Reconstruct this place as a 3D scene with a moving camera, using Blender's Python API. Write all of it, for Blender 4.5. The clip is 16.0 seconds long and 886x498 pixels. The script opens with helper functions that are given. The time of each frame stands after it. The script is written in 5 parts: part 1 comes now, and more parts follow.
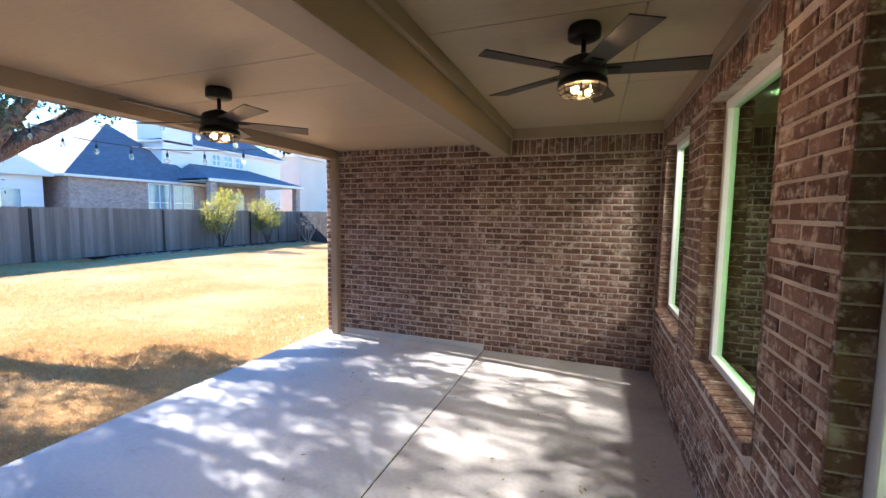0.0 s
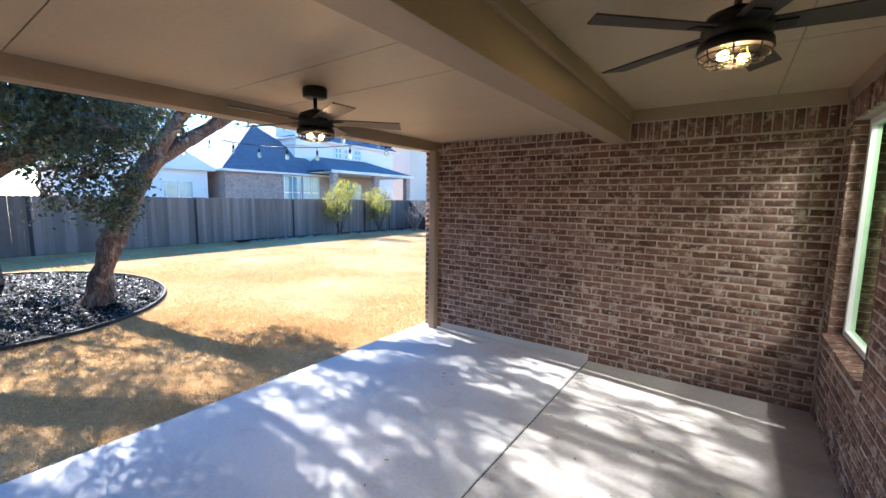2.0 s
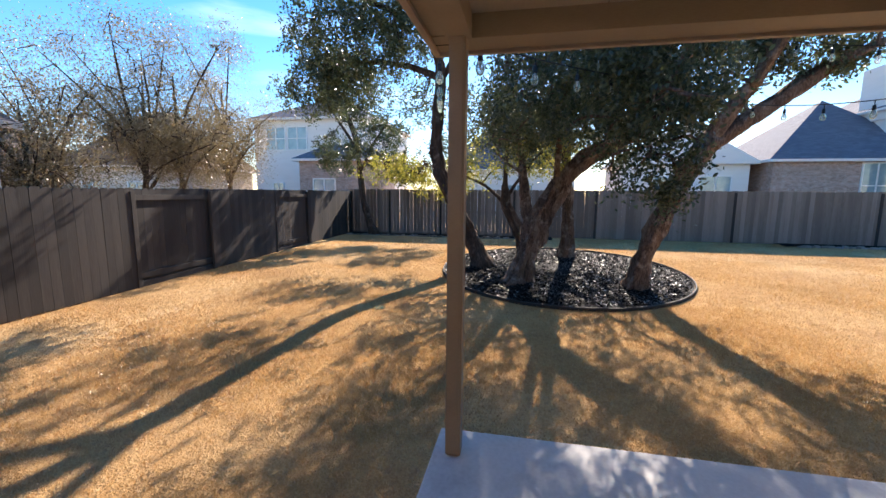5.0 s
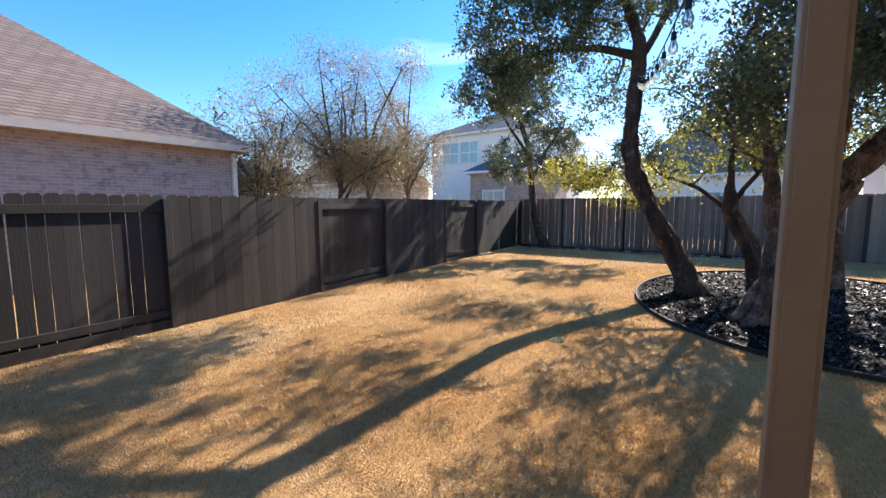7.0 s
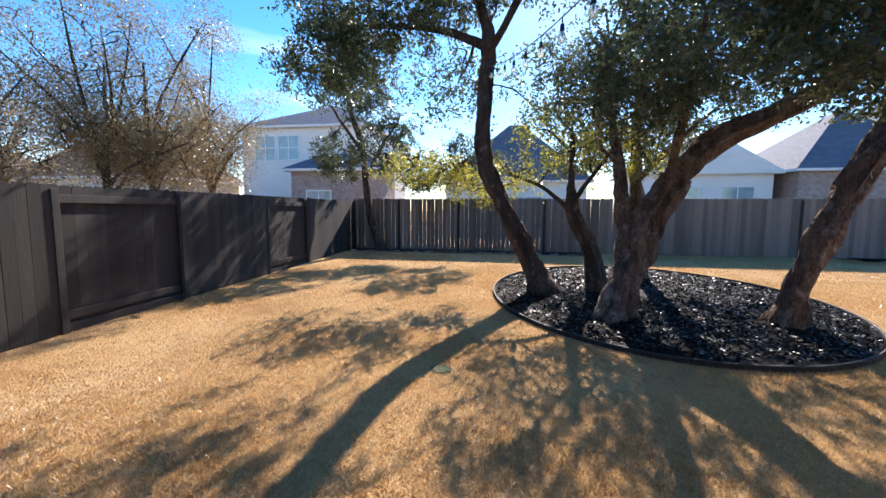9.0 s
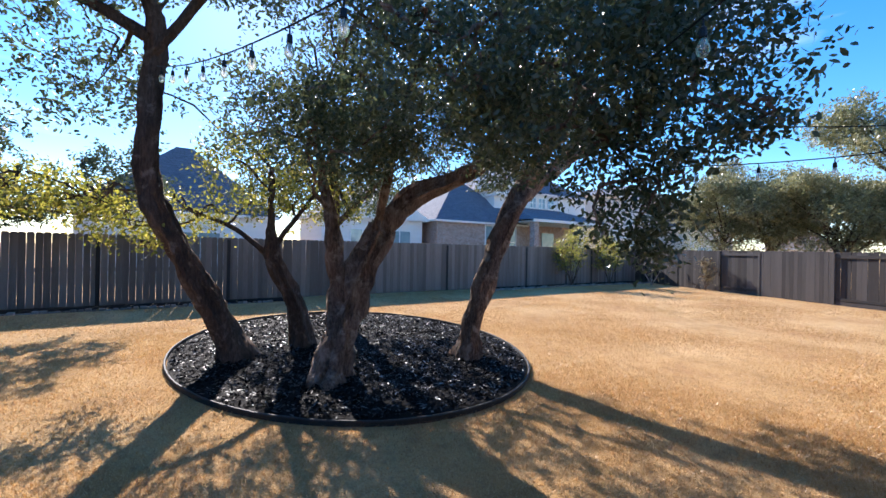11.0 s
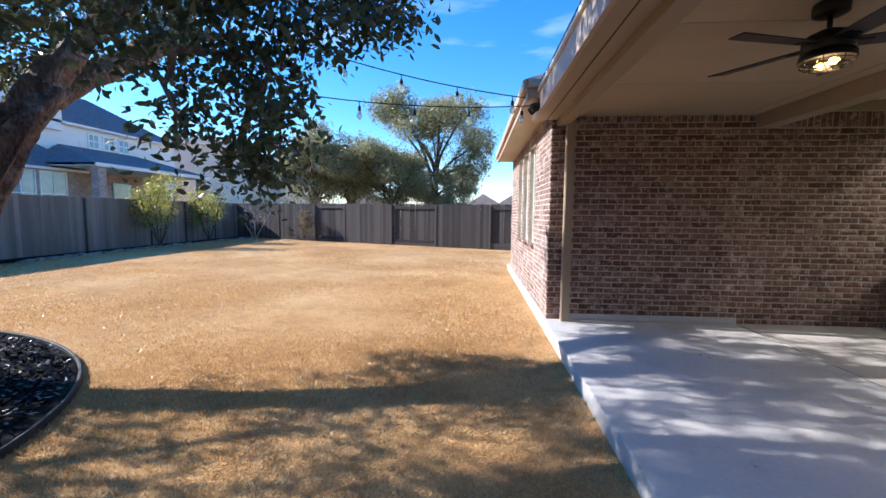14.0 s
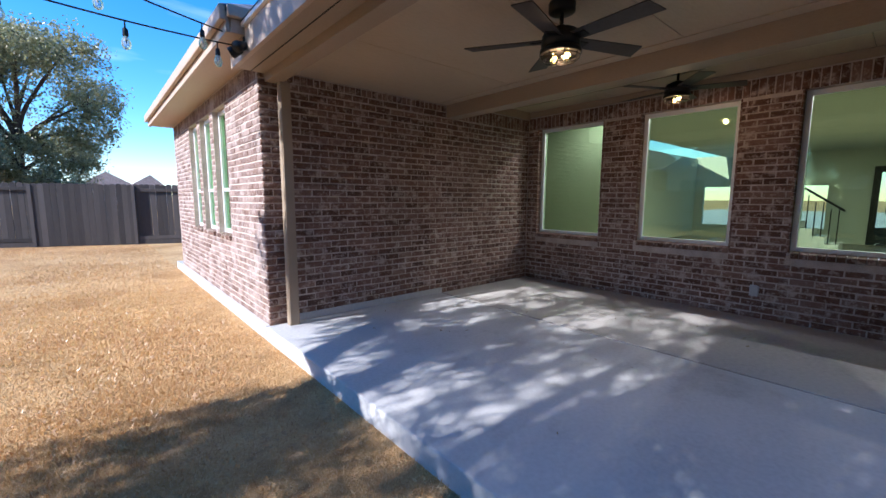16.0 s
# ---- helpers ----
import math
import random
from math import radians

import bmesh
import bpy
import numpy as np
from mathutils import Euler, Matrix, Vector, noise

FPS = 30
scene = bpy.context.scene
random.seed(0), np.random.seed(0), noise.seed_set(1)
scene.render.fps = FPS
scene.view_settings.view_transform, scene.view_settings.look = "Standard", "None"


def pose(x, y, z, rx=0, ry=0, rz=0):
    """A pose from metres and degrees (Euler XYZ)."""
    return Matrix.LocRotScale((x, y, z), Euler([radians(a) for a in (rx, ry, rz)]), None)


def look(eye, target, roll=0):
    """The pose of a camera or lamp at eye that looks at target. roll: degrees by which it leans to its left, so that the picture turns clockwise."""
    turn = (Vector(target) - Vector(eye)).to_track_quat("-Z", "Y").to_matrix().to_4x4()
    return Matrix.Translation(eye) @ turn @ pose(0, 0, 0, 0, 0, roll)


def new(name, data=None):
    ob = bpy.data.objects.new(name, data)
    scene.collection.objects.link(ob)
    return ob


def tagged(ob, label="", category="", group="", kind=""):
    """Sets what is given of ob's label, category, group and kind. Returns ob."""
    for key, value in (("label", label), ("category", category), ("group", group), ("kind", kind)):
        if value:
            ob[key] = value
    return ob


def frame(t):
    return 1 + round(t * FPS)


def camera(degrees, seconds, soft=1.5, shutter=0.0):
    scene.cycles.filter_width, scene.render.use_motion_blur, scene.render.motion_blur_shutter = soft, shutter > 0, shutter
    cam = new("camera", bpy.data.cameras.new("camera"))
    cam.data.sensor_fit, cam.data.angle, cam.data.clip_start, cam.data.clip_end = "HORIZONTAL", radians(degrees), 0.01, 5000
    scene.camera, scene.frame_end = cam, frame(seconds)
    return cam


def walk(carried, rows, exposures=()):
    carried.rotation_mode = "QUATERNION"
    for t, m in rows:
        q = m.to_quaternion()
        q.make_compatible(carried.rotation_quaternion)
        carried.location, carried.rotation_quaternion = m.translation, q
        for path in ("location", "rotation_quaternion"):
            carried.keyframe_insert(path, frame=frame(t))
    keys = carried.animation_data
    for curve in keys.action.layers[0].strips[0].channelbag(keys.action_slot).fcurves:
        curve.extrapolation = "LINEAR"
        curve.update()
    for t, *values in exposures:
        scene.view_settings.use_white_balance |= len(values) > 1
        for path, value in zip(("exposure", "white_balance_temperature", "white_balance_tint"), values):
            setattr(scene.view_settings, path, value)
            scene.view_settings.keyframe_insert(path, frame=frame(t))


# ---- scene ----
cam = camera(95.2, 16.0)
EXPO = [(0.0, 2.4, 5950, 16), (2.0, 2.35, 5750, 13), (3.5, 1.95, 6100, 14), (5.0, 1.45, 6950, 18), (7.5, 1.38, 6600, 16), (10.5, 1.33, 6300, 18), (12.5, 1.35, 5800, 16), (14.0, 1.33, 5850, 16), (16.0, 1.3, 5450, 16)]
PATH = [
    (0, (-0.09, 0.042, 1.694), (-0.784, 1.909, 1.524), 0.7),
    (0.5, (-0.172, 0.201, 1.794), (-0.931, 2.045, 1.641), 0.6),
    (1, (-0.186, 0.259, 1.851), (-1.043, 2.059, 1.695), 0.5),
    (1.5, (-0.169, 0.3, 1.842), (-1.154, 2.03, 1.651), 0.6),
    (2, (-0.138, 0.341, 1.777), (-1.286, 1.962, 1.54), 0.7),
    (2.5, (-0.185, 0.373, 1.682), (-1.531, 1.825, 1.403), 0.7),
    (3, (-0.318, 0.352, 1.606), (-1.883, 1.559, 1.298), 0.6),
    (3.5, (-0.519, 0.386, 1.564), (-2.3, 1.245, 1.262), 0.3),
    (4, (-0.725, 0.458, 1.585), (-2.65, 0.919, 1.299), 0.2),
    (4.5, (-0.921, 0.5, 1.619), (-2.902, 0.529, 1.346), 0.5),
    (5, (-1.154, 0.454, 1.592), (-3.097, 0.063, 1.323), 0.5),
    (7.5, (-2.374, -0.355, 1.413), (-3.997, -1.506, 1.21), -0.2),
    (8, (-2.601, -0.646, 1.353), (-4.333, -1.625, 1.148), -0.3),
    (10.5, (-3.94, -1.207, 1.484), (-5.786, -0.441, 1.423), 1.4),
    (11, (-4.028, -1.222, 1.538), (-5.703, -0.129, 1.543), 1.1),
    (11.5, (-4.032, -1.244, 1.549), (-5.498, 0.116, 1.584), 0.7),
    (12, (-4.007, -1.228, 1.556), (-5.261, 0.329, 1.572), 0.6),
    (12.5, (-4.074, -1.095, 1.485), (-5.113, 0.614, 1.457), 0.5),
    (13, (-4.237, -0.874, 1.438), (-5.031, 0.959, 1.348), 0.4),
    (13.5, (-4.418, -0.619, 1.388), (-4.918, 1.312, 1.244), 0.5),
    (14, (-4.602, -0.343, 1.345), (-4.755, 1.643, 1.168), 0.5),
    (14.5, (-4.77, -0.047, 1.358), (-4.537, 1.929, 1.155), 0.3),
    (15, (-4.926, 0.191, 1.342), (-4.307, 2.081, 1.122), 0.2),
    (15.5, (-4.979, 0.469, 1.29), (-3.991, 2.192, 1.056), 0.2),
    (16, (-4.962, 0.648, 1.313), (-3.664, 2.149, 1.066), 0.2),
]
walk(cam, [(t, look(eye, target, roll)) for t, eye, target, roll in PATH],
     exposures=EXPO)

# ---- light ----
SUN_TO = Vector((-0.85, 0.095, 0.515)).normalized()      # towards the sun: over the trees, about 31 degrees up
world = bpy.data.worlds.new("sky")
scene.world = world
world.use_nodes = True
wn, wl = world.node_tree.nodes, world.node_tree.links
sky = wn.new("ShaderNodeTexSky")
sky.sky_type, sky.sun_disc = "NISHITA", False
sky.sun_elevation = math.asin(SUN_TO.z)
sky.sun_rotation = math.atan2(SUN_TO.x, SUN_TO.y)
sky.air_density, sky.dust_density, sky.ozone_density = 1.0, 0.1, 3.5
wtc, wmap = wn.new("ShaderNodeTexCoord"), wn.new("ShaderNodeMapping")
wmap.inputs["Scale"].default_value = (1.2, 1.2, 7.0)
wnoise, wramp, wmix = wn.new("ShaderNodeTexNoise"), wn.new("ShaderNodeValToRGB"), wn.new("ShaderNodeMix")
wnoise.inputs["Scale"].default_value, wnoise.inputs["Detail"].default_value = 1.6, 7.0
wramp.color_ramp.elements[0].position, wramp.color_ramp.elements[1].position = 0.60, 0.97
wramp.color_ramp.elements[1].color = (0.5, 0.5, 0.5, 1)
wmix.data_type = "RGBA"
wmix.inputs[7].default_value = (7.5, 7.8, 8.2, 1)
wl.new(wtc.outputs["Generated"], wmap.inputs["Vector"])
wl.new(wmap.outputs["Vector"], wnoise.inputs["Vector"])
wl.new(wnoise.outputs["Fac"], wramp.inputs["Fac"])
wl.new(wramp.outputs["Color"], wmix.inputs[0])
whue = wn.new("ShaderNodeHueSaturation")
whue.inputs["Saturation"].default_value, whue.inputs["Value"].default_value = 1.32, 0.80
wl.new(sky.outputs["Color"], whue.inputs["Color"])
wl.new(whue.outputs["Color"], wmix.inputs[6])
wl.new(wmix.outputs[2], wn["Background"].inputs["Color"])
wn["Background"].inputs["Strength"].default_value = 0.15
sun = new("sun", bpy.data.lights.new("sun", "SUN"))
sun.data.energy, sun.data.angle, sun.data.color = 4.1, radians(0.53), (1.0, 0.93, 0.82)
sun.matrix_world = look((0, 0, 30), Vector((0, 0, 30)) - SUN_TO)


# ---- materials ----
def material(name, colors, rough=0.8, metal=0.0, scale=4.0, fine=60.0, bump=0.3, island=False, spread=0.0, stretch=(1, 1, 1), spec=0.5, bump_dist=0.004):
    """Base colour from a ramp over coarse and fine noise; island: each piece also takes its own place on the ramp."""
    m = bpy.data.materials.new(name)
    m.use_nodes = True
    n, l = m.node_tree.nodes, m.node_tree.links
    b = n["Principled BSDF"]
    tc, mp = n.new("ShaderNodeTexCoord"), n.new("ShaderNodeMapping")
    mp.inputs["Scale"].default_value = stretch
    geo = n.new("ShaderNodeNewGeometry")
    l.new(geo.outputs["Position"], mp.inputs["Vector"])
    n1, n2 = n.new("ShaderNodeTexNoise"), n.new("ShaderNodeTexNoise")
    n1.inputs["Scale"].default_value, n1.inputs["Detail"].default_value = scale, 5
    n2.inputs["Scale"].default_value, n2.inputs["Detail"].default_value = fine, 4
    for q in (n1, n2):
        l.new(mp.outputs["Vector"], q.inputs["Vector"])
    mix = n.new("ShaderNodeMath")
    mix.operation = "MULTIPLY_ADD"
    mix.inputs[1].default_value = 0.45
    l.new(n2.outputs["Fac"], mix.inputs[0])
    half = n.new("ShaderNodeMath")
    half.operation = "MULTIPLY"
    half.inputs[1].default_value = 0.55
    l.new(n1.outputs["Fac"], half.inputs[0])
    l.new(half.outputs[0], mix.inputs[2])
    out = mix.outputs[0]
    if island:
        info = n.new("ShaderNodeObjectInfo")
        add, fr = n.new("ShaderNodeMath"), n.new("ShaderNodeMath")
        add.operation, fr.operation = "ADD", "FRACT"
        l.new(info.outputs["Random"], add.inputs[0])
        l.new(geo.outputs["Random Per Island"], add.inputs[1])
        l.new(add.outputs[0], fr.inputs[0])
        sp = n.new("ShaderNodeMath")
        sp.operation = "MULTIPLY_ADD"
        sp.inputs[1].default_value = spread
        sub = n.new("ShaderNodeMath")
        sub.operation = "SUBTRACT"
        sub.inputs[1].default_value = 0.5
        l.new(fr.outputs[0], sub.inputs[0])
        l.new(sub.outputs[0], sp.inputs[0])
        l.new(out, sp.inputs[2])
        out = sp.outputs[0]
    ramp = n.new("ShaderNodeValToRGB")
    els = ramp.color_ramp.elements
    lo, hi = (0.34, 0.66) if not island else (0.5 - 0.5 * max(spread, 0.3), 0.5 + 0.5 * max(spread, 0.3))
    for i, c in enumerate(colors):
        p = lo + (hi - lo) * i / max(1, len(colors) - 1)
        e = els[i] if i < 2 else els.new(p)
        e.position, e.color = p, (*c, 1)
    l.new(out, ramp.inputs["Fac"])
    l.new(ramp.outputs["Color"], b.inputs["Base Color"])
    b.inputs["Roughness"].default_value, b.inputs["Metallic"].default_value = rough, metal
    b.inputs["Specular IOR Level"].default_value = spec
    if bump:
        bp = n.new("ShaderNodeBump")
        bp.inputs["Strength"].default_value, bp.inputs["Distance"].default_value = bump, bump_dist
        l.new(n2.outputs["Fac"], bp.inputs["Height"])
        l.new(bp.outputs["Normal"], b.inputs["Normal"])
    return m


def tint_by_noise(m, color, scale, lo, hi, amount, seed=0.0):
    """A second layer of another colour in patches (stains, smears, wear)."""
    n, l = m.node_tree.nodes, m.node_tree.links
    b = n["Principled BSDF"]
    src = b.inputs["Base Color"].links[0].from_socket
    geo, off = n.new("ShaderNodeNewGeometry"), n.new("ShaderNodeVectorMath")
    off.operation = "ADD"
    off.inputs[1].default_value = (seed, seed * 0.7, -seed)
    q, mr, mx = n.new("ShaderNodeTexNoise"), n.new("ShaderNodeMapRange"), n.new("ShaderNodeMix")
    q.inputs["Scale"].default_value, q.inputs["Detail"].default_value, q.inputs["Roughness"].default_value = scale, 6, 0.65
    l.new(geo.outputs["Position"], off.inputs[0])
    l.new(off.outputs[0], q.inputs["Vector"])
    mr.inputs["From Min"].default_value, mr.inputs["From Max"].default_value, mr.inputs["To Max"].default_value = lo, hi, amount
    l.new(q.outputs["Fac"], mr.inputs["Value"])
    mx.data_type = "RGBA"
    mx.inputs[7].default_value = (*color, 1)
    l.new(mr.outputs["Result"], mx.inputs[0])
    l.new(src, mx.inputs[6])
    l.new(mx.outputs[2], b.inputs["Base Color"])
    return m


M_BRICK = material("brown_brick", [(0.085, 0.040, 0.026), (0.118, 0.058, 0.038), (0.150, 0.077, 0.052), (0.165, 0.086, 0.060), (0.19, 0.105, 0.076), (0.23, 0.140, 0.105)], 0.9, 0, 7.0, 70, 0.9, True, 0.6)
tint_by_noise(M_BRICK, (0.52, 0.42, 0.345), 8, 0.545, 0.66, 0.8)
tint_by_noise(M_BRICK, (0.50, 0.405, 0.335), 24, 0.53, 0.66, 0.7, 13.0)
tint_by_noise(M_BRICK, (0.040, 0.024, 0.018), 14, 0.58, 0.74, 0.6, 7.3)
# paler copy of M_BRICK: heavier whitewash, plus full sun put into the colour
M_BRICK_PALE = material("sunlit_whitewashed_brick", [(0.12, 0.066, 0.048), (0.165, 0.098, 0.074), (0.22, 0.145, 0.115), (0.28, 0.20, 0.165)], 0.9, 0, 7.0, 70, 0.9, True, 0.6)
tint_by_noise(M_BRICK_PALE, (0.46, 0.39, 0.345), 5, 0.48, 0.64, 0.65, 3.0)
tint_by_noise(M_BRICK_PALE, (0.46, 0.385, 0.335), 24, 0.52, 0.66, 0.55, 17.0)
M_MORTAR = material("mortar", [(0.33, 0.265, 0.215), (0.47, 0.385, 0.32), (0.60, 0.505, 0.43)], 0.95, 0, 6, 120, 0.8)
M_CONCRETE = material("concrete", [(0.46, 0.447, 0.43), (0.54, 0.526, 0.506), (0.60, 0.585, 0.565)], 0.72, 0, 0.9, 35, 0.12)
tint_by_noise(M_CONCRETE, (0.19, 0.165, 0.14), 2.1, 0.55, 0.80, 0.45, 3.1)
tint_by_noise(M_CONCRETE, (0.53, 0.515, 0.495), 3.7, 0.58, 0.80, 0.4, 11.0)
M_CONCRETE_OLD = material("older_concrete", [(0.37, 0.345, 0.312), (0.44, 0.412, 0.377), (0.49, 0.460, 0.423)], 0.8, 0, 0.8, 30, 0.12)
tint_by_noise(M_CONCRETE_OLD, (0.17, 0.138, 0.11), 1.7, 0.55, 0.80, 0.5, 5.0)
M_TAN = material("tan_paint", [(0.30, 0.225, 0.15), (0.335, 0.255, 0.172), (0.36, 0.275, 0.19)], 0.55, 0, 1.3, 55, 0.12, stretch=(3, 0.6, 3))
M_CEIL = material("ceiling_paint", [(0.45, 0.345, 0.225), (0.49, 0.38, 0.25), (0.52, 0.405, 0.27)], 0.5, 0, 0.9, 22, 0.06, stretch=(0.7, 2.5, 1))
M_GAP = material("dark_gap", [(0.02, 0.017, 0.014), (0.03, 0.026, 0.02)], 0.9)
M_GRASS = material("dormant_grass", [(0.41, 0.224, 0.105), (0.545, 0.335, 0.148), (0.64, 0.422, 0.203), (0.71, 0.505, 0.275)], 0.95, 0, 0.55, 60, 1.0, spec=0.1, bump_dist=0.03)
tint_by_noise(M_GRASS, (0.27, 0.15, 0.05), 0.8, 0.50, 0.75, 0.55, 2.0)
tint_by_noise(M_GRASS, (0.30, 0.21, 0.13), 17, 0.54, 0.70, 0.6, 4.0)
tint_by_noise(M_GRASS, (0.24, 0.14, 0.07), 5.5, 0.52, 0.72, 0.45, 8.0)
M_MULCH = material("black_mulch", [(0.004, 0.004, 0.0045), (0.008, 0.0075, 0.0075), (0.016, 0.015, 0.015)], 0.75, 0, 6, 90, 0.9, True, 0.5, spec=0.05)
# glossier chips whose lighter base colour paints in the sun glints
M_MULCH_GLINT = material("glossy_mulch", [(0.02, 0.019, 0.019), (0.05, 0.047, 0.046), (0.085, 0.08, 0.078)], 0.42, 0, 6, 90, 0.6, True, 0.5, spec=0.4)
M_EDGING = material("edging", [(0.012, 0.011, 0.010), (0.03, 0.027, 0.024)], 0.7, 0, 5, 60, 0.4)
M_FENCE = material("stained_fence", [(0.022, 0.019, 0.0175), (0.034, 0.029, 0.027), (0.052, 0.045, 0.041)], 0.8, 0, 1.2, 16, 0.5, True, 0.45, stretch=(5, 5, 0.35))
M_FENCE_MID = material("faded_fence", [(0.145, 0.118, 0.098), (0.205, 0.170, 0.143), (0.265, 0.222, 0.19)], 0.85, 0, 1.2, 16, 0.7, True, 0.4, stretch=(5, 5, 0.35))
# far run: weathered grey, taken darker so the colour carries its shade
M_FENCE_BACK = material("weathered_shaded_fence", [(0.030, 0.025, 0.022), (0.056, 0.047, 0.041), (0.09, 0.078, 0.069)], 0.85, 0, 1.2, 16, 0.8, True, 0.8, stretch=(5, 5, 0.35))
M_BARK = material("oak_bark", [(0.040, 0.024, 0.016), (0.11, 0.066, 0.044), (0.185, 0.122, 0.085), (0.27, 0.20, 0.15)], 0.95, 0, 3.5, 26, 1.0, stretch=(1.6, 1.6, 0.45), bump_dist=0.03)
tint_by_noise(M_BARK, (0.44, 0.355, 0.285), 5.0, 0.53, 0.66, 0.55, 2.0)
tint_by_noise(M_BARK, (0.020, 0.011, 0.008), 6.0, 0.56, 0.67, 0.65, 9.0)
M_BARK_DARK = material("dark_bark", [(0.034, 0.020, 0.013), (0.080, 0.050, 0.034), (0.15, 0.10, 0.072)], 0.95, 0, 3.5, 26, 1.0, stretch=(1.6, 1.6, 0.45), bump_dist=0.03)
tint_by_noise(M_BARK_DARK, (0.30, 0.23, 0.18), 5.0, 0.55, 0.68, 0.6, 5.0)


def leaf_material(name, colors, back=0.35, lift=2.0):
    m = material(name, colors, 0.38, 0, 0.7, 9, 0, True, 0.8, spec=0.6)
    n, l = m.node_tree.nodes, m.node_tree.links
    b, o = n["Principled BSDF"], n["Material Output"]
    tr, mx = n.new("ShaderNodeBsdfTranslucent"), n.new("ShaderNodeMixShader")
    hs = n.new("ShaderNodeHueSaturation")
    hs.inputs["Saturation"].default_value, hs.inputs["Value"].default_value = 1.15, lift
    l.new(b.inputs["Base Color"].links[0].from_socket, hs.inputs["Color"])
    l.new(hs.outputs["Color"], tr.inputs["Color"])
    mx.inputs["Fac"].default_value = back
    l.new(b.outputs[0], mx.inputs[1])
    l.new(tr.outputs[0], mx.inputs[2])
    l.new(mx.outputs[0], o.inputs["Surface"])
    return m


M_BLADE = leaf_material("grass_blades", [(0.42, 0.232, 0.112), (0.575, 0.362, 0.162), (0.68, 0.46, 0.23), (0.76, 0.565, 0.325)], 0.4, 1.0)
tint_by_noise(M_BLADE, (0.32, 0.18, 0.08), 0.8, 0.50, 0.75, 0.5, 2.0)
tint_by_noise(M_BLADE, (0.24, 0.14, 0.07), 5.5, 0.52, 0.72, 0.45, 8.0)
M_LEAF = leaf_material("oak_leaves", [(0.036, 0.049, 0.023), (0.064, 0.082, 0.040), (0.096, 0.115, 0.058), (0.145, 0.155, 0.078)], 0.27, 1.9)
M_LEAF_YELLOW = leaf_material("yellowish_leaves", [(0.09, 0.10, 0.025), (0.16, 0.16, 0.04), (0.25, 0.23, 0.06), (0.32, 0.28, 0.085)], 0.5, 2.2)
M_LEAF_GREY = leaf_material("greyish_leaves", [(0.12, 0.125, 0.062), (0.20, 0.195, 0.10), (0.29, 0.27, 0.155)], 0.35)
M_LEAF_TAN = leaf_material("dry_leaves", [(0.13, 0.10, 0.055), (0.20, 0.16, 0.09), (0.27, 0.225, 0.14)], 0.3)
M_TWIG = material("pale_twigs", [(0.20, 0.17, 0.14), (0.34, 0.30, 0.26)], 0.9, 0, 5, 40, 0.4)
M_BLACK = material("matte_black_metal", [(0.008, 0.0075, 0.007), (0.014, 0.013, 0.012)], 0.45, 0.3, 4, 80, 0.05)
M_BLADE_TOP = material("fan_blade_wood", [(0.03, 0.025, 0.021), (0.055, 0.046, 0.038)], 0.5, 0, 3, 40, 0.1, stretch=(1, 1, 1))
M_WHITE = material("white_vinyl", [(0.72, 0.73, 0.72), (0.80, 0.80, 0.79)], 0.4, 0, 2, 60, 0.03)
M_INT = material("interior_paint", [(0.60, 0.61, 0.53), (0.66, 0.67, 0.59)], 0.8, 0, 1, 40, 0.03)
M_INT_FLOOR = material("interior_floor", [(0.30, 0.25, 0.19), (0.42, 0.36, 0.28)], 0.4, 0, 1, 30, 0.05)
M_SIDING = material("white_siding", [(0.74, 0.715, 0.685), (0.80, 0.78, 0.75)], 0.75, 0, 0.7, 20, 0.05, stretch=(1, 1, 6))
M_CREAM = material("cream_stucco", [(0.62, 0.53, 0.45), (0.69, 0.60, 0.52)], 0.85, 0, 0.5, 20, 0.1)
M_SOFFIT = material("tan_soffit", [(0.40, 0.30, 0.215), (0.46, 0.35, 0.255)], 0.55, 0, 1, 40, 0.05)
M_PLASTIC = material("grey_plastic", [(0.42, 0.42, 0.41), (0.5, 0.5, 0.49)], 0.5)
M_GREEN = material("green_plastic", [(0.015, 0.075, 0.05), (0.025, 0.105, 0.07)], 0.8, spec=0.2)
M_CHIPWOOD = material("grey_stones", [(0.14, 0.12, 0.10), (0.26, 0.23, 0.2), (0.36, 0.33, 0.3)], 0.9, 0, 3, 30, 0.5, True, 0.5)


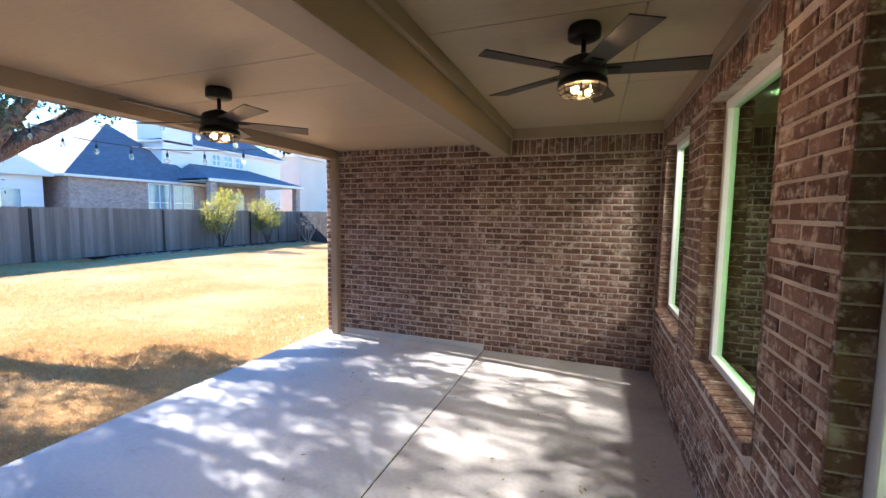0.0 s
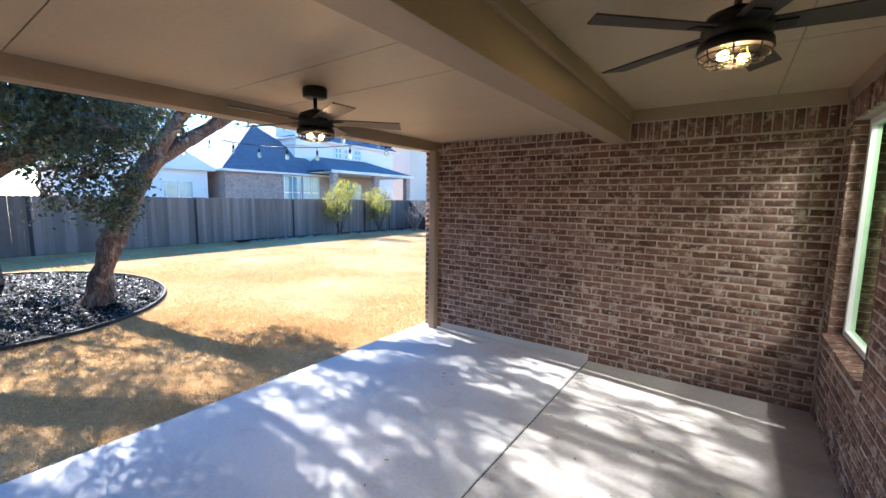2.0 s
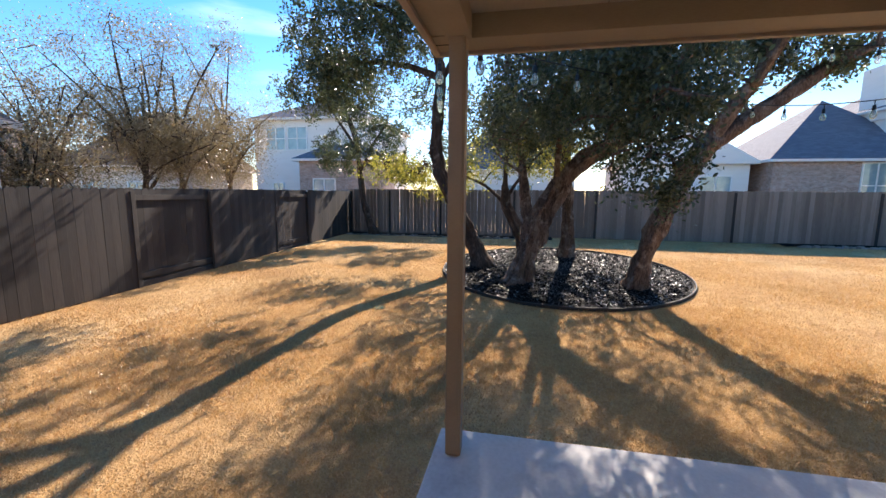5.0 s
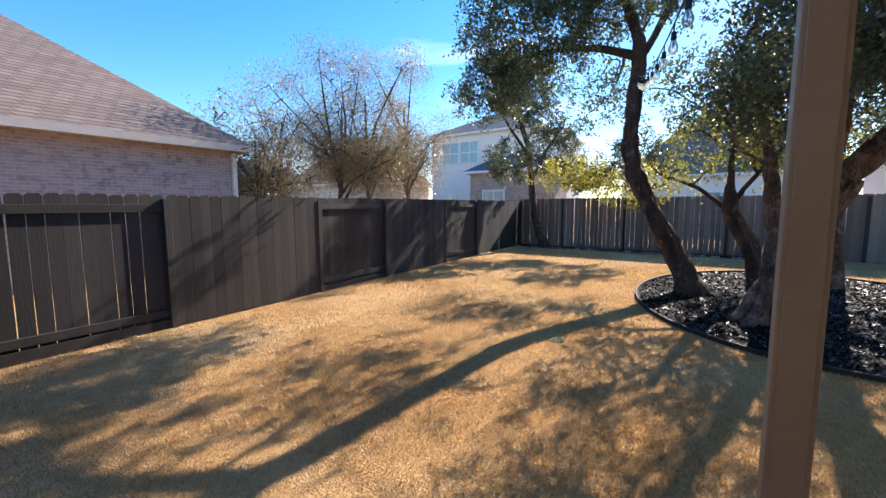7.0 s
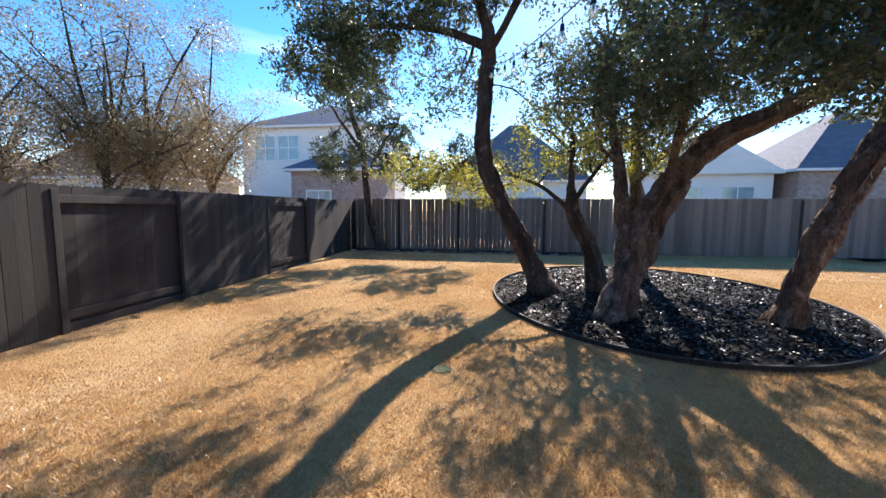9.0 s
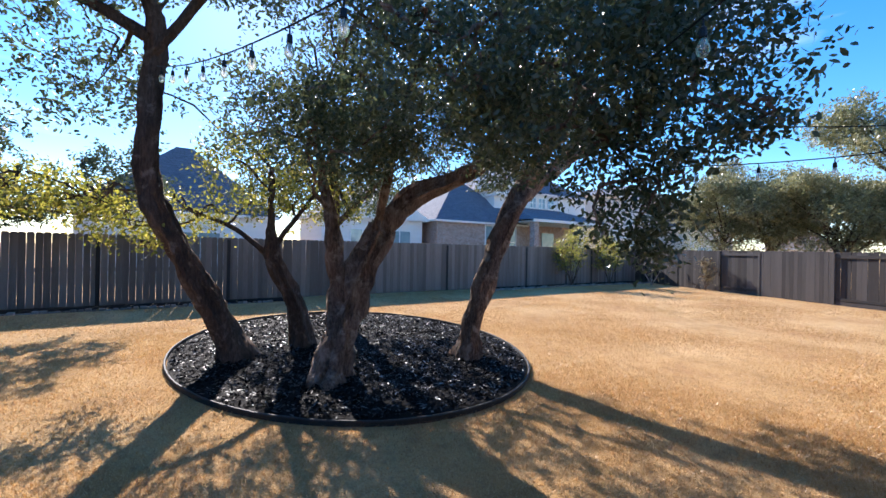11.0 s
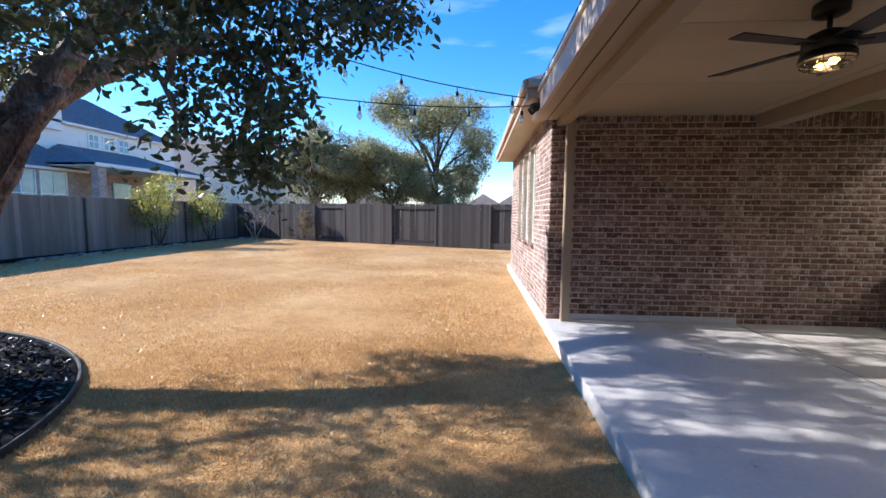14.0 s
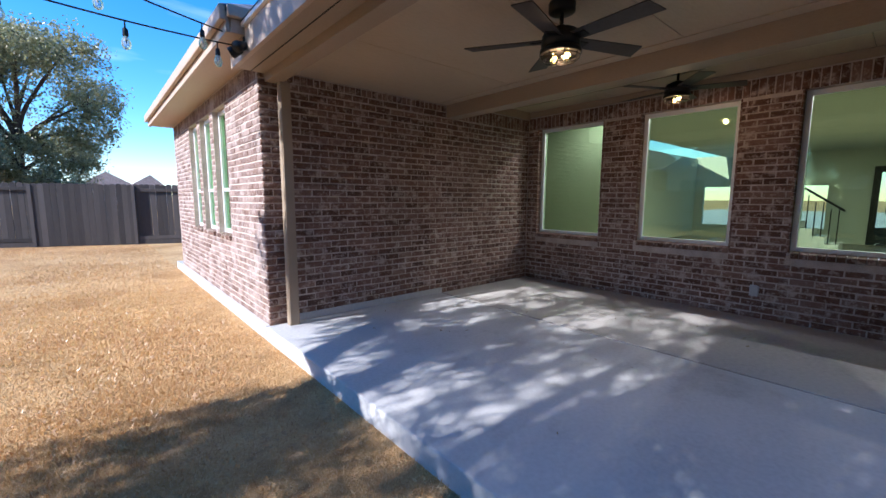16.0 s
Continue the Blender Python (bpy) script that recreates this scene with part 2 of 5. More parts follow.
def brick_far(name, c1, c2, mortar, smear=True):
    m = bpy.data.materials.new(name)
    m.use_nodes = True
    n, l = m.node_tree.nodes, m.node_tree.links
    geo, sep, addn, com, bt = (n.new("ShaderNode" + k) for k in ("NewGeometry", "SeparateXYZ", "Math", "CombineXYZ", "TexBrick"))
    l.new(geo.outputs["Position"], sep.inputs[0])
    addn.operation = "ADD"
    l.new(sep.outputs[0], addn.inputs[0])
    l.new(sep.outputs[1], addn.inputs[1])
    l.new(addn.outputs[0], com.inputs[0])
    l.new(sep.outputs[2], com.inputs[1])
    l.new(com.outputs[0], bt.inputs["Vector"])
    bt.inputs["Color1"].default_value, bt.inputs["Color2"].default_value, bt.inputs["Mortar"].default_value = (*c1, 1), (*c2, 1), (*mortar, 1)
    bt.inputs["Scale"].default_value = 1.0
    bt.inputs["Brick Width"].default_value, bt.inputs["Row Height"].default_value, bt.inputs["Mortar Size"].default_value = 0.21, 0.0704, 0.007
    l.new(bt.outputs["Color"], n["Principled BSDF"].inputs["Base Color"])
    n["Principled BSDF"].inputs["Roughness"].default_value = 0.9
    bp = n.new("ShaderNodeBump")
    bp.inputs["Strength"].default_value, bp.inputs["Distance"].default_value = 0.5, 0.006
    l.new(bt.outputs["Fac"], bp.inputs["Height"])
    bp.invert = True
    l.new(bp.outputs["Normal"], n["Principled BSDF"].inputs["Normal"])
    if smear:
        tint_by_noise(m, (0.52, 0.47, 0.44), 3, 0.5, 0.70, 0.55)
        tint_by_noise(m, (0.16, 0.105, 0.095), 4.5, 0.54, 0.66, 0.5, 6.0)
    return m


def shingles(name, c1, c2, dark):
    m = brick_far(name, c1, c2, dark, False)
    bt = next(q for q in m.node_tree.nodes if q.type == "TEX_BRICK")
    bt.inputs["Brick Width"].default_value, bt.inputs["Row Height"].default_value, bt.inputs["Mortar Size"].default_value = 0.34, 0.085, 0.012
    return m


M_BRICK_FAR = brick_far("pinkish_brick_far", (0.48, 0.395, 0.385), (0.35, 0.275, 0.27), (0.54, 0.49, 0.47))
M_BRICK_FAR_DARK = brick_far("brown_brick_far", (0.47, 0.32, 0.27), (0.27, 0.175, 0.145), (0.50, 0.44, 0.40))


M_SHINGLE = shingles("grey_shingles", (0.165, 0.18, 0.22), (0.115, 0.126, 0.16), (0.07, 0.078, 0.095))
M_SHINGLE_TAN = shingles("tan_shingles", (0.26, 0.195, 0.165), (0.18, 0.13, 0.11), (0.10, 0.075, 0.06))


def glass(name, tint, gloss):
    """A pane: tinted clear glass with a mirror-like skin that grows at grazing angles."""
    m = bpy.data.materials.new(name)
    m.use_nodes = True
    n, l = m.node_tree.nodes, m.node_tree.links
    n.remove(n["Principled BSDF"])
    tr, gl, mx, fr, mul = (n.new("ShaderNode" + k) for k in ("BsdfTransparent", "BsdfGlossy", "MixShader", "Fresnel", "Math"))
    tr.inputs["Color"].default_value, gl.inputs["Roughness"].default_value = (*tint, 1), 0.01
    gl.inputs["Color"].default_value = (0.72, 0.95, 0.70, 1)
    fr.inputs["IOR"].default_value = 1.5
    mul.operation = "MULTIPLY"
    mul.inputs[1].default_value = gloss
    mul.use_clamp = True
    l.new(fr.outputs[0], mul.inputs[0])
    l.new(mul.outputs[0], mx.inputs["Fac"])
    l.new(tr.outputs[0], mx.inputs[1])
    l.new(gl.outputs[0], mx.inputs[2])
    l.new(mx.outputs[0], n["Material Output"].inputs["Surface"])
    return m


M_GLASS = glass("green_tinted_glass", (0.62, 0.72, 0.57), 1.9)
M_BULB = glass("clear_bulb_glass", (0.95, 0.90, 0.80), 0.6)
M_FROST = glass("pale_bulb_glass", (0.92, 0.94, 0.95), 2.5)
fn, fl_ = M_FROST.node_tree.nodes, M_FROST.node_tree.links
fd, fm = fn.new("ShaderNodeBsdfTranslucent"), fn.new("ShaderNodeMixShader")
fd.inputs["Color"].default_value, fm.inputs["Fac"].default_value = (0.85, 0.86, 0.86, 1), 0.25
fl_.new(next(q for q in fn if q.type == "MIX_SHADER" and q != fm).outputs[0], fm.inputs[1])
fl_.new(fd.outputs[0], fm.inputs[2])
fl_.new(fm.outputs[0], fn["Material Output"].inputs["Surface"])


def glow(name, color, power):
    m = bpy.data.materials.new(name)
    m.use_nodes = True
    b = m.node_tree.nodes["Principled BSDF"]
    b.inputs["Base Color"].default_value = b.inputs["Emission Color"].default_value = (*color, 1)
    b.inputs["Emission Strength"].default_value = power
    return m


M_LAMP = glow("lit_filament", (1.0, 0.60, 0.22), 3.0)
M_DOWNLIGHT = glow("lit_downlight", (1.0, 0.9, 0.75), 10.0)


# ---- mesh helpers ----
def box(bm, lo, hi, bevel=0.0):
    r = bmesh.ops.create_cube(bm, size=1)
    lo, hi = Vector(lo), Vector(hi)
    for v in r["verts"]:
        v.co = (lo + hi) / 2 + Vector((v.co.x * (hi.x - lo.x), v.co.y * (hi.y - lo.y), v.co.z * (hi.z - lo.z)))
    if bevel:
        edges = list({e for v in r["verts"] for e in v.link_edges})
        bmesh.ops.bevel(bm, geom=edges, offset=bevel, segments=2, affect="EDGES", profile=0.6)
    return bm


def boxes(*pairs, bevel=0.0):
    bm = bmesh.new()
    for lo, hi in pairs:
        box(bm, lo, hi, bevel)
    return bm


def tube(bm, pts, radii, sides=8, rough=0.0, cap=True):
    """A tapered round tube along points."""
    pts = [Vector(p) for p in pts]
    rings = []
    for i, p in enumerate(pts):
        d = (pts[min(i + 1, len(pts) - 1)] - pts[max(i - 1, 0)]).normalized()
        a = d.orthogonal().normalized() if abs(d.z) < 0.95 else Vector((1, 0, 0)).cross(d).normalized()
        if i and rings:
            a = (prev - d * prev.dot(d)).normalized()
        prev = a
        c = d.cross(a)
        ring = []
        for k in range(sides):
            th = 2 * math.pi * k / sides
            q = p + (a * math.cos(th) + c * math.sin(th)) * radii[i]
            if rough:
                q += (q - p) * rough * (noise.noise(Vector((math.cos(th) * 1.3, math.sin(th) * 1.3, p.length * 2.1)) * 1.7 + p) + 0.45 * noise.noise(Vector((math.cos(th) * 3.4, math.sin(th) * 3.4, p.z * 4.0)) + p))
            ring.append(bm.verts.new(q))
        rings.append(ring)
    for r0, r1 in zip(rings, rings[1:]):
        for k in range(sides):
            bm.faces.new((r0[k], r0[(k + 1) % sides], r1[(k + 1) % sides], r1[k]))
    if cap:
        bm.faces.new(rings[0][::-1])
        bm.faces.new(rings[-1])
    return bm


def lathe(bm, profile, centre=(0, 0, 0), sides=24):
    """A turned shape from (radius, height) pairs."""
    c = Vector(centre)
    rings = [[bm.verts.new(c + Vector((r * math.cos(2 * math.pi * k / sides), r * math.sin(2 * math.pi * k / sides), z))) for k in range(sides)] for r, z in profile]
    for r0, r1 in zip(rings, rings[1:]):
        for k in range(sides):
            bm.faces.new((r0[k], r0[(k + 1) % sides], r1[(k + 1) % sides], r1[k]))
    if profile[0][0] > 0.001:
        bm.faces.new(rings[0][::-1])
    if profile[-1][0] > 0.001:
        bm.faces.new(rings[-1])
    return bm


def finish(bm, name, mat, smooth=False):
    bmesh.ops.recalc_face_normals(bm, faces=bm.faces)
    me = bpy.data.meshes.new(name)
    bm.to_mesh(me)
    bm.free()
    me.materials.append(mat)
    if smooth:
        me.polygons.foreach_set("use_smooth", [True] * len(me.polygons))
    return me


def thing(name, label, category, at=(0, 0, 0), group="", kind=""):
    ob = new(name)
    ob.empty_display_size = 0.1
    ob.location = at
    return tagged(ob, label, category, group, kind)


def part(name, bm, mat, parent, label="", smooth=False):
    """One mesh object under a thing or part; bm is in world coordinates unless the parent is at the origin."""
    ob = new(name, finish(bm, name, mat, smooth))
    ob.parent = parent
    return tagged(ob, label)


def solid(name, bm, mat, label, category, kind="", group="", smooth=False):
    return tagged(new(name, finish(bm, name, mat, smooth)), label, category, group, kind)


def mesh_from_arrays(name, verts, faces, mat, smooth=False):
    me = bpy.data.meshes.new(name)
    k = faces.shape[1]
    me.vertices.add(len(verts))
    me.vertices.foreach_set("co", np.ascontiguousarray(verts, dtype=np.float32).ravel())
    me.loops.add(faces.size)
    me.loops.foreach_set("vertex_index", np.ascontiguousarray(faces, dtype=np.int32).ravel())
    me.polygons.add(len(faces))
    me.polygons.foreach_set("loop_start", np.arange(0, faces.size, k, dtype=np.int32))
    me.polygons.foreach_set("loop_total", np.full(len(faces), k, dtype=np.int32))
    me.update(calc_edges=True)
    me.validate()
    me.materials.append(mat)
    return me


def ground_z(x):
    """The lawn lies below the slab and rises a little towards the trees."""
    return float(np.interp(x, [-60, -18, -10, -7.5, -4.2], [-0.06, -0.08, -0.11, -0.13, -0.145]))


BED = (-10.7, 1.25, 3.35, 2.6)        # the mulch bed: middle and half widths


def in_bed(x, y, grow=0.0):
    return ((x - BED[0]) / (BED[2] + grow)) ** 2 + ((y - BED[1]) / (BED[3] + grow)) ** 2 < 1


# ---- ground ----
gx = sorted({-900.0, -300.0, -120.0, -60.0, -40.0, -28.0, 20.0, 60.0, 200.0, 900.0, *[round(-20 + 0.5 * i, 2) for i in range(45)]})
gy = sorted({-900.0, -300.0, -120.0, -60.0, -30.0, -15.0, 30.0, 45.0, 120.0, 300.0, 900.0, *[round(-9 + 0.75 * i, 2) for i in range(44)]})
gv = np.array([(x, y, ground_z(x) + (0.018 * noise.noise(Vector((x * 0.5, y * 0.5, 0))) if abs(x) < 25 and abs(y) < 28 else 0)) for x in gx for y in gy])
ny = len(gy)
gf = np.array([(i * ny + j, (i + 1) * ny + j, (i + 1) * ny + j + 1, i * ny + j + 1) for i in range(len(gx) - 1) for j in range(ny - 1)])
tagged(new("ground", mesh_from_arrays("ground", gv, gf, M_GRASS)), "dormant straw-coloured lawn sloping gently across the yard", "lawn", kind="structure")

# slabs: an outer and an older inner pour with a joint between them
JX = -1.33
slab_outer = boxes(((-3.70, -0.06, -0.45), (JX - 0.006, 4.885, 0.0)), bevel=0.012)
solid("floor_outer_slab", slab_outer, M_CONCRETE, "pale grey broom-finished concrete patio slab", "patio slab", "structure")
slab_inner = boxes(((JX + 0.006, -0.06, -0.45), (0.60, 4.885, 0.002)), bevel=0.008)
solid("floor_inner_slab", slab_inner, M_CONCRETE_OLD, "older warm grey concrete patio slab", "patio slab", "structure")
solid("floor_joint", boxes(((JX - 0.006, -0.05, -0.3), (JX + 0.006, 4.87, -0.006))), M_GAP, "dark joint between the two patio slabs", "joint", "structure")
solid("floor_house_base", boxes(((-3.70, 4.89, -0.45), (-3.45, 10.6, 0.0))), M_CONCRETE, "pale concrete foundation edge under the brick wall", "foundation", "structure")
solid("trim_wall_ledge", boxes(((-3.37, 4.865, 0.002), (JX, 4.885, 0.075)), bevel=0.004), M_CONCRETE, "low concrete ledge along the foot of the brick wall", "ledge", "structure")

# ---- brick walls ----
COURSE, BLEN, JOINT = 0.0704, 0.203, 0.012
brick_meshes = {}


def brick_mesh(w, h, d=0.03, mat=M_BRICK):
    """A brick face with chamfered edges: u across, v up, its front towards +w; shared between alike bricks."""
    w, h = round(w, 2), round(h, 3)
    key = (w, h, d, mat.name)
    if key not in brick_meshes:
        c = 0.005
        v = [(x, -d, z) for x, z in ((0, 0), (w, 0), (w, h), (0, h))] + [(x, -c, z) for x, z in ((0, 0), (w, 0), (w, h), (0, h))]
        v += [(x, 0, z) for x, z in ((c, c), (w - c, c), (w - c, h - c), (c, h - c))]
        f = [(8, 9, 10, 11)] + [(4 + i, 4 + (i + 1) % 4, 8 + (i + 1) % 4, 8 + i) for i in range(4)] + [(i, (i + 1) % 4, 4 + (i + 1) % 4, 4 + i) for i in range(4)]
        me = bpy.data.meshes.new("brick")
        me.from_pydata(v, [], f)
        me.materials.append(mat)
        brick_meshes[key] = (me, v, f)
    return brick_meshes[key]


def brick_wall(parent, origin, u, n, length, z0, z1, openings=(), rows_special=(), near=(0, 1.2), limit=300, seed=1, mat=M_BRICK):
    """Bricks in running bond over a stretch of wall. u: the way along, n: outwards. rows_special: (z, height, brick width) of upright courses."""
    rng = random.Random(seed)
    u, n, o = Vector(u), Vector(n), Vector(origin)
    found = []
    tops = [r[0] for r in rows_special]
    z, k = z0, 0
    limit_z = min(tops) if tops else z1
    while z + COURSE * 0.6 < limit_z:
        h = min(COURSE, limit_z - z) - JOINT
        s = -BLEN * (0.5 if k % 2 else 0.0)
        while s < length:
            a, b = max(s, 0.0), min(s + BLEN, length)
            spans = [(a, b)]
            for (a0, b0, c0, c1) in openings:
                if c0 < z + h and c1 > z + 0.002:
                    spans = [q for (p, r) in spans for q in ((p, min(r, a0)), (max(p, b0), r)) if q[1] - q[0] > 0.001]
            for p, r in spans:
                if r - p > 0.03:
                    found.append((p, z, r - p - JOINT + rng.uniform(-0.006, 0.003), h + rng.uniform(-0.005, 0.002)))
            s += BLEN
        z += COURSE
        k += 1
    for zs, hs, ws, a0, b0 in rows_special:
        s = a0
        while s + 0.02 < b0:
            found.append((s, zs, min(ws, b0 - s) - JOINT, hs - JOINT))
            s += ws
    found.sort(key=lambda q: (q[0] - near[0]) ** 2 + (q[1] - near[1]) ** 2)
    base = Matrix((( u.x, n.x, 0, 0), (u.y, n.y, 0, 0), (u.z, n.z, 1, 0), (0, 0, 0, 1)))
    verts, faces = [], []
    for i, (s, zz, w, h) in enumerate(found):
        out = rng.uniform(-0.0035, 0.003)
        p = o + u * s + n * out + Vector((0, 0, zz + rng.uniform(-0.0015, 0.0015)))
        me, v, f = brick_mesh(w, h, mat=mat)
        m = Matrix.Translation(p) @ base @ pose(0, 0, 0, 0, rng.uniform(-0.8, 0.8), 0)
        if i < limit:
            ob = new("brick", me)
            ob.parent, ob.matrix_basis = parent, m
        else:
            q = len(verts)
            verts += [tuple(m @ Vector(c)) for c in v]
            faces += [tuple(q + j for j in c) for c in f]
    if faces:
        ob = new("brickwork", mesh_from_arrays("brickwork", np.array(verts), np.array(faces), mat))
        ob.parent = parent
        tagged(ob, kind="stuff")


WX, EY, SX = 0.56, 4.88, -3.66
RECESS = 0.09        # depth of the window frames behind the brick face
CEIL_OUT, CEIL_IN, BEAM_Z = 2.555, 2.70, 2.43
HOUSE_WIN = [(0.40, 1.475), (2.00, 3.08), (3.60, 4.69)]        # y spans of the patio windows
WZ0, WZ1 = 0.76, 2.42
SIDE_WIN = [(6.20, 6.86), (7.06, 7.72), (7.92, 8.58)]
SZ0, SZ1 = 0.84, 2.45

# backing walls, mortar-coloured, with the openings through them
def wall_with_openings(name, axis, at, thick, a0, a1, z0, z1, opens, label):
    bm = bmesh.new()
    def add(p, q, c, d):
        if q - p > 0.001 and d - c > 0.001:
            if axis == "x":
                box(bm, (at, p, c), (at + thick, q, d))
            else:
                box(bm, (p, at, c), (q, at + thick, d))
    cur = a0
    for (p, q, c, d) in sorted(opens):
        add(cur, p, z0, z1)
        add(p, q, z0, c)
        add(p, q, d, z1)
        cur = q
    add(cur, a1, z0, z1)
    return solid(name, bm, M_MORTAR, label, "brick wall", "structure")


wall_house = wall_with_openings("wall_house", "x", WX + 0.006, 0.17, -0.2, EY + 0.2, -0.3, CEIL_IN - 0.002, [(a, b, WZ0 - 0.09, WZ1) for a, b in HOUSE_WIN], "brown tumbled brick house wall with three large windows")
wall_end = wall_with_openings("wall_end", "y", EY + 0.006, 0.2, SX + 0.006, WX, -0.3, 2.72, [], "brown whitewashed brick wall closing the end of the patio")
wall_side = wall_with_openings("wall_side", "x", SX + 0.006, 0.2, EY + 0.21, 10.1, -0.2, 2.66, [(a, b, SZ0 - 0.09, SZ1) for a, b in SIDE_WIN], "sunlit brown brick wall facing the lawn")
wall_far = wall_with_openings("wall_far", "y", 9.9, 0.2, SX + 0.21, 9.0, -0.2, 2.66, [], "brick wall at the far side of the house")
# the near corner of the house, with the doorway that the walk begins in
CX, CY = -1.375, 0.03
wall_near = wall_with_openings("wall_near", "y", CY - 0.206, 0.2, CX + 0.006, WX, -0.3, CEIL_IN, [(-0.55, 0.45, 0.02, 2.15)], "brick wall beside the back doorway")
wall_corner = wall_with_openings("wall_corner", "x", CX + 0.006, 0.2, -6.0, CY - 0.21, -0.3, 2.66, [], "brick outer wall beyond the patio corner")

# frieze boards, ceilings, beams and posts
solid("trim_frieze_house", boxes(((WX - 0.02, -0.1, 2.612), (WX + 0.004, EY - 0.024, CEIL_IN - 0.004)), bevel=0.003), M_TAN, "narrow tan painted board over the windows", "frieze", "structure")
solid("trim_frieze_end", boxes(((-1.045, EY - 0.022, 2.585), (WX, EY + 0.004, CEIL_IN)), bevel=0.003), M_TAN, "tan painted frieze board over the brick", "frieze", "structure")
def panel_ceiling(name, x0, x1, z, seams, label):
    bm, ys = bmesh.new(), [-0.15, *seams, EY]
    for a, b in zip(ys, ys[1:]):
        box(bm, (x0, a + 0.0035, z), (x1, b - 0.0035, z + 0.02))
    solid(name + "_backing", boxes(((x0, -0.15, z + 0.021), (x1, EY, z + 0.05))), M_GAP, "dark backing above the ceiling panels", "ceiling", "structure")
    return solid(name, bm, M_CEIL, label, "ceiling", "structure")


panel_ceiling("ceiling_outer", -3.46, -1.413, CEIL_OUT, (0.83, 1.93, 2.44, 3.66), "tan painted panel ceiling of the outer patio bay")
panel_ceiling("ceiling_inner", -1.05, WX + 0.17, CEIL_IN, (1.01, 2.23, 3.45), "tan painted panel ceiling of the inner patio bay")
solid("trim_seam_strip", boxes(((0.10, 2.24, CEIL_IN - 0.006), (0.11, EY, CEIL_IN + 0.001))), M_TAN, "thin seam strip on the ceiling", "seam", "structure")
beam = thing("ceiling_beam", "tan painted boxed beam across the patio ceiling", "beam", kind="structure")
part("beam_core", boxes(((-1.25, -0.15, 2.39), (-1.05, EY - 0.003, 2.78)), bevel=0.004), M_TAN, beam)
part("beam_trim", boxes(((-1.048, -0.15, 2.60), (-1.01, EY - 0.024, CEIL_IN - 0.003)), bevel=0.003), M_TAN, beam)
part("ceiling_strip", boxes(((-1.399, -0.15, CEIL_OUT - 0.002), (-1.251, EY - 0.004, CEIL_OUT + 0.02))), M_CEIL, beam)
part("shadow_gap", boxes(((-1.414, -0.15, CEIL_OUT + 0.012), (-1.398, EY - 0.004, CEIL_OUT + 0.024))), M_GAP, beam)
outer = thing("ceiling_edge_beam", "tan painted edge beam with overhanging eave and white gutter edge", "beam", kind="structure")
part("edge_beam", boxes(((-3.60, 0.0, BEAM_Z), (-3.46, EY - 0.004, 2.80)), bevel=0.004), M_TAN, outer)
part("return_beam", boxes(((-3.46, 0.0, BEAM_Z), (CX, 0.14, 2.80)), bevel=0.004), M_TAN, outer)
part("soffit", boxes(((-3.86, -0.14, 2.50), (-3.604, EY - 0.03, 2.52))), M_TAN, outer)
part("soffit_seam", boxes(((-3.735, -0.12, 2.4965), (-3.726, EY - 0.05, 2.4995))), M_GAP, outer)
part("fascia", boxes(((-3.90, -0.16, 2.48), (-3.862, EY - 0.03, 2.70)), bevel=0.004), M_SOFFIT, outer)
part("drip_edge", boxes(((-3.925, -0.16, 2.70), (-3.86, EY - 0.03, 2.735)), bevel=0.005), M_WHITE, outer, "white metal drip edge")
part("end_fascia", boxes(((-3.86, -0.16, 2.48), (CX, -0.12, 2.70)), bevel=0.004), M_SOFFIT, outer)
part("end_soffit", boxes(((-3.60, -0.12, 2.505), (CX, -0.004, 2.52))), M_TAN, outer)


def post(x, y):
    p = thing("porch_post", "square tan painted patio post on the slab edge", "post", (x, y, 0), "patio posts")
    part("shaft", boxes(((-0.047, -0.047, 0.0), (0.047, 0.047, BEAM_Z)), bevel=0.006), M_TAN, p)
    for sx in (-0.053, 0.041):
        part("trim_board", boxes(((sx, -0.035, 0.002), (sx + 0.012, 0.035, BEAM_Z - 0.002)), bevel=0.002), M_TAN, p)


post(-3.465, 0.068)
post(-3.45, 4.79)

# roofs over the patio and the house
def roof_mesh(rows):
    bm = bmesh.new()
    for quad in rows:
        bm.faces.new([bm.verts.new(q) for q in quad])
    bmesh.ops.remove_doubles(bm, verts=bm.verts, dist=0.001)
    return bm


solid("roof_patio", roof_mesh([((-3.93, -0.18, 2.74), (-3.93, 4.84, 2.74), (2.0, 4.84, 4.9), (2.0, -0.18, 4.9))]), M_SHINGLE, "grey shingle roof over the patio", "roof", "structure")
solid("roof_house", roof_mesh([((-4.07, 4.38, 2.84), (-4.07, 10.3, 2.84), (-1.0, 7.3, 4.6)),
                               ((-4.07, 4.38, 2.84), (-1.0, 7.3, 4.6), (9.5, 7.3, 4.6), (9.5, 4.38, 2.84)),
                               ((-4.07, 10.3, 2.84), (9.5, 10.3, 2.84), (9.5, 7.3, 4.6), (-1.0, 7.3, 4.6))]), M_SHINGLE, "grey shingle hip roof of the house wing", "roof", "structure")
solid("roof_main", roof_mesh([((2.0, -8, 4.9), (2.0, 4.6, 4.9), (6.5, 4.6, 6.4), (6.5, -8, 6.4)), ((6.5, -8, 6.4), (6.5, 4.6, 6.4), (12, 4.6, 2.9), (12, -8, 2.9)),
                              ((-1.7, -8, 2.75), (-1.7, -0.28, 2.75), (2.0, -0.28, 4.9), (2.0, -8, 4.9))]), M_SHINGLE, "grey shingle main roof of the house", "roof", "structure")
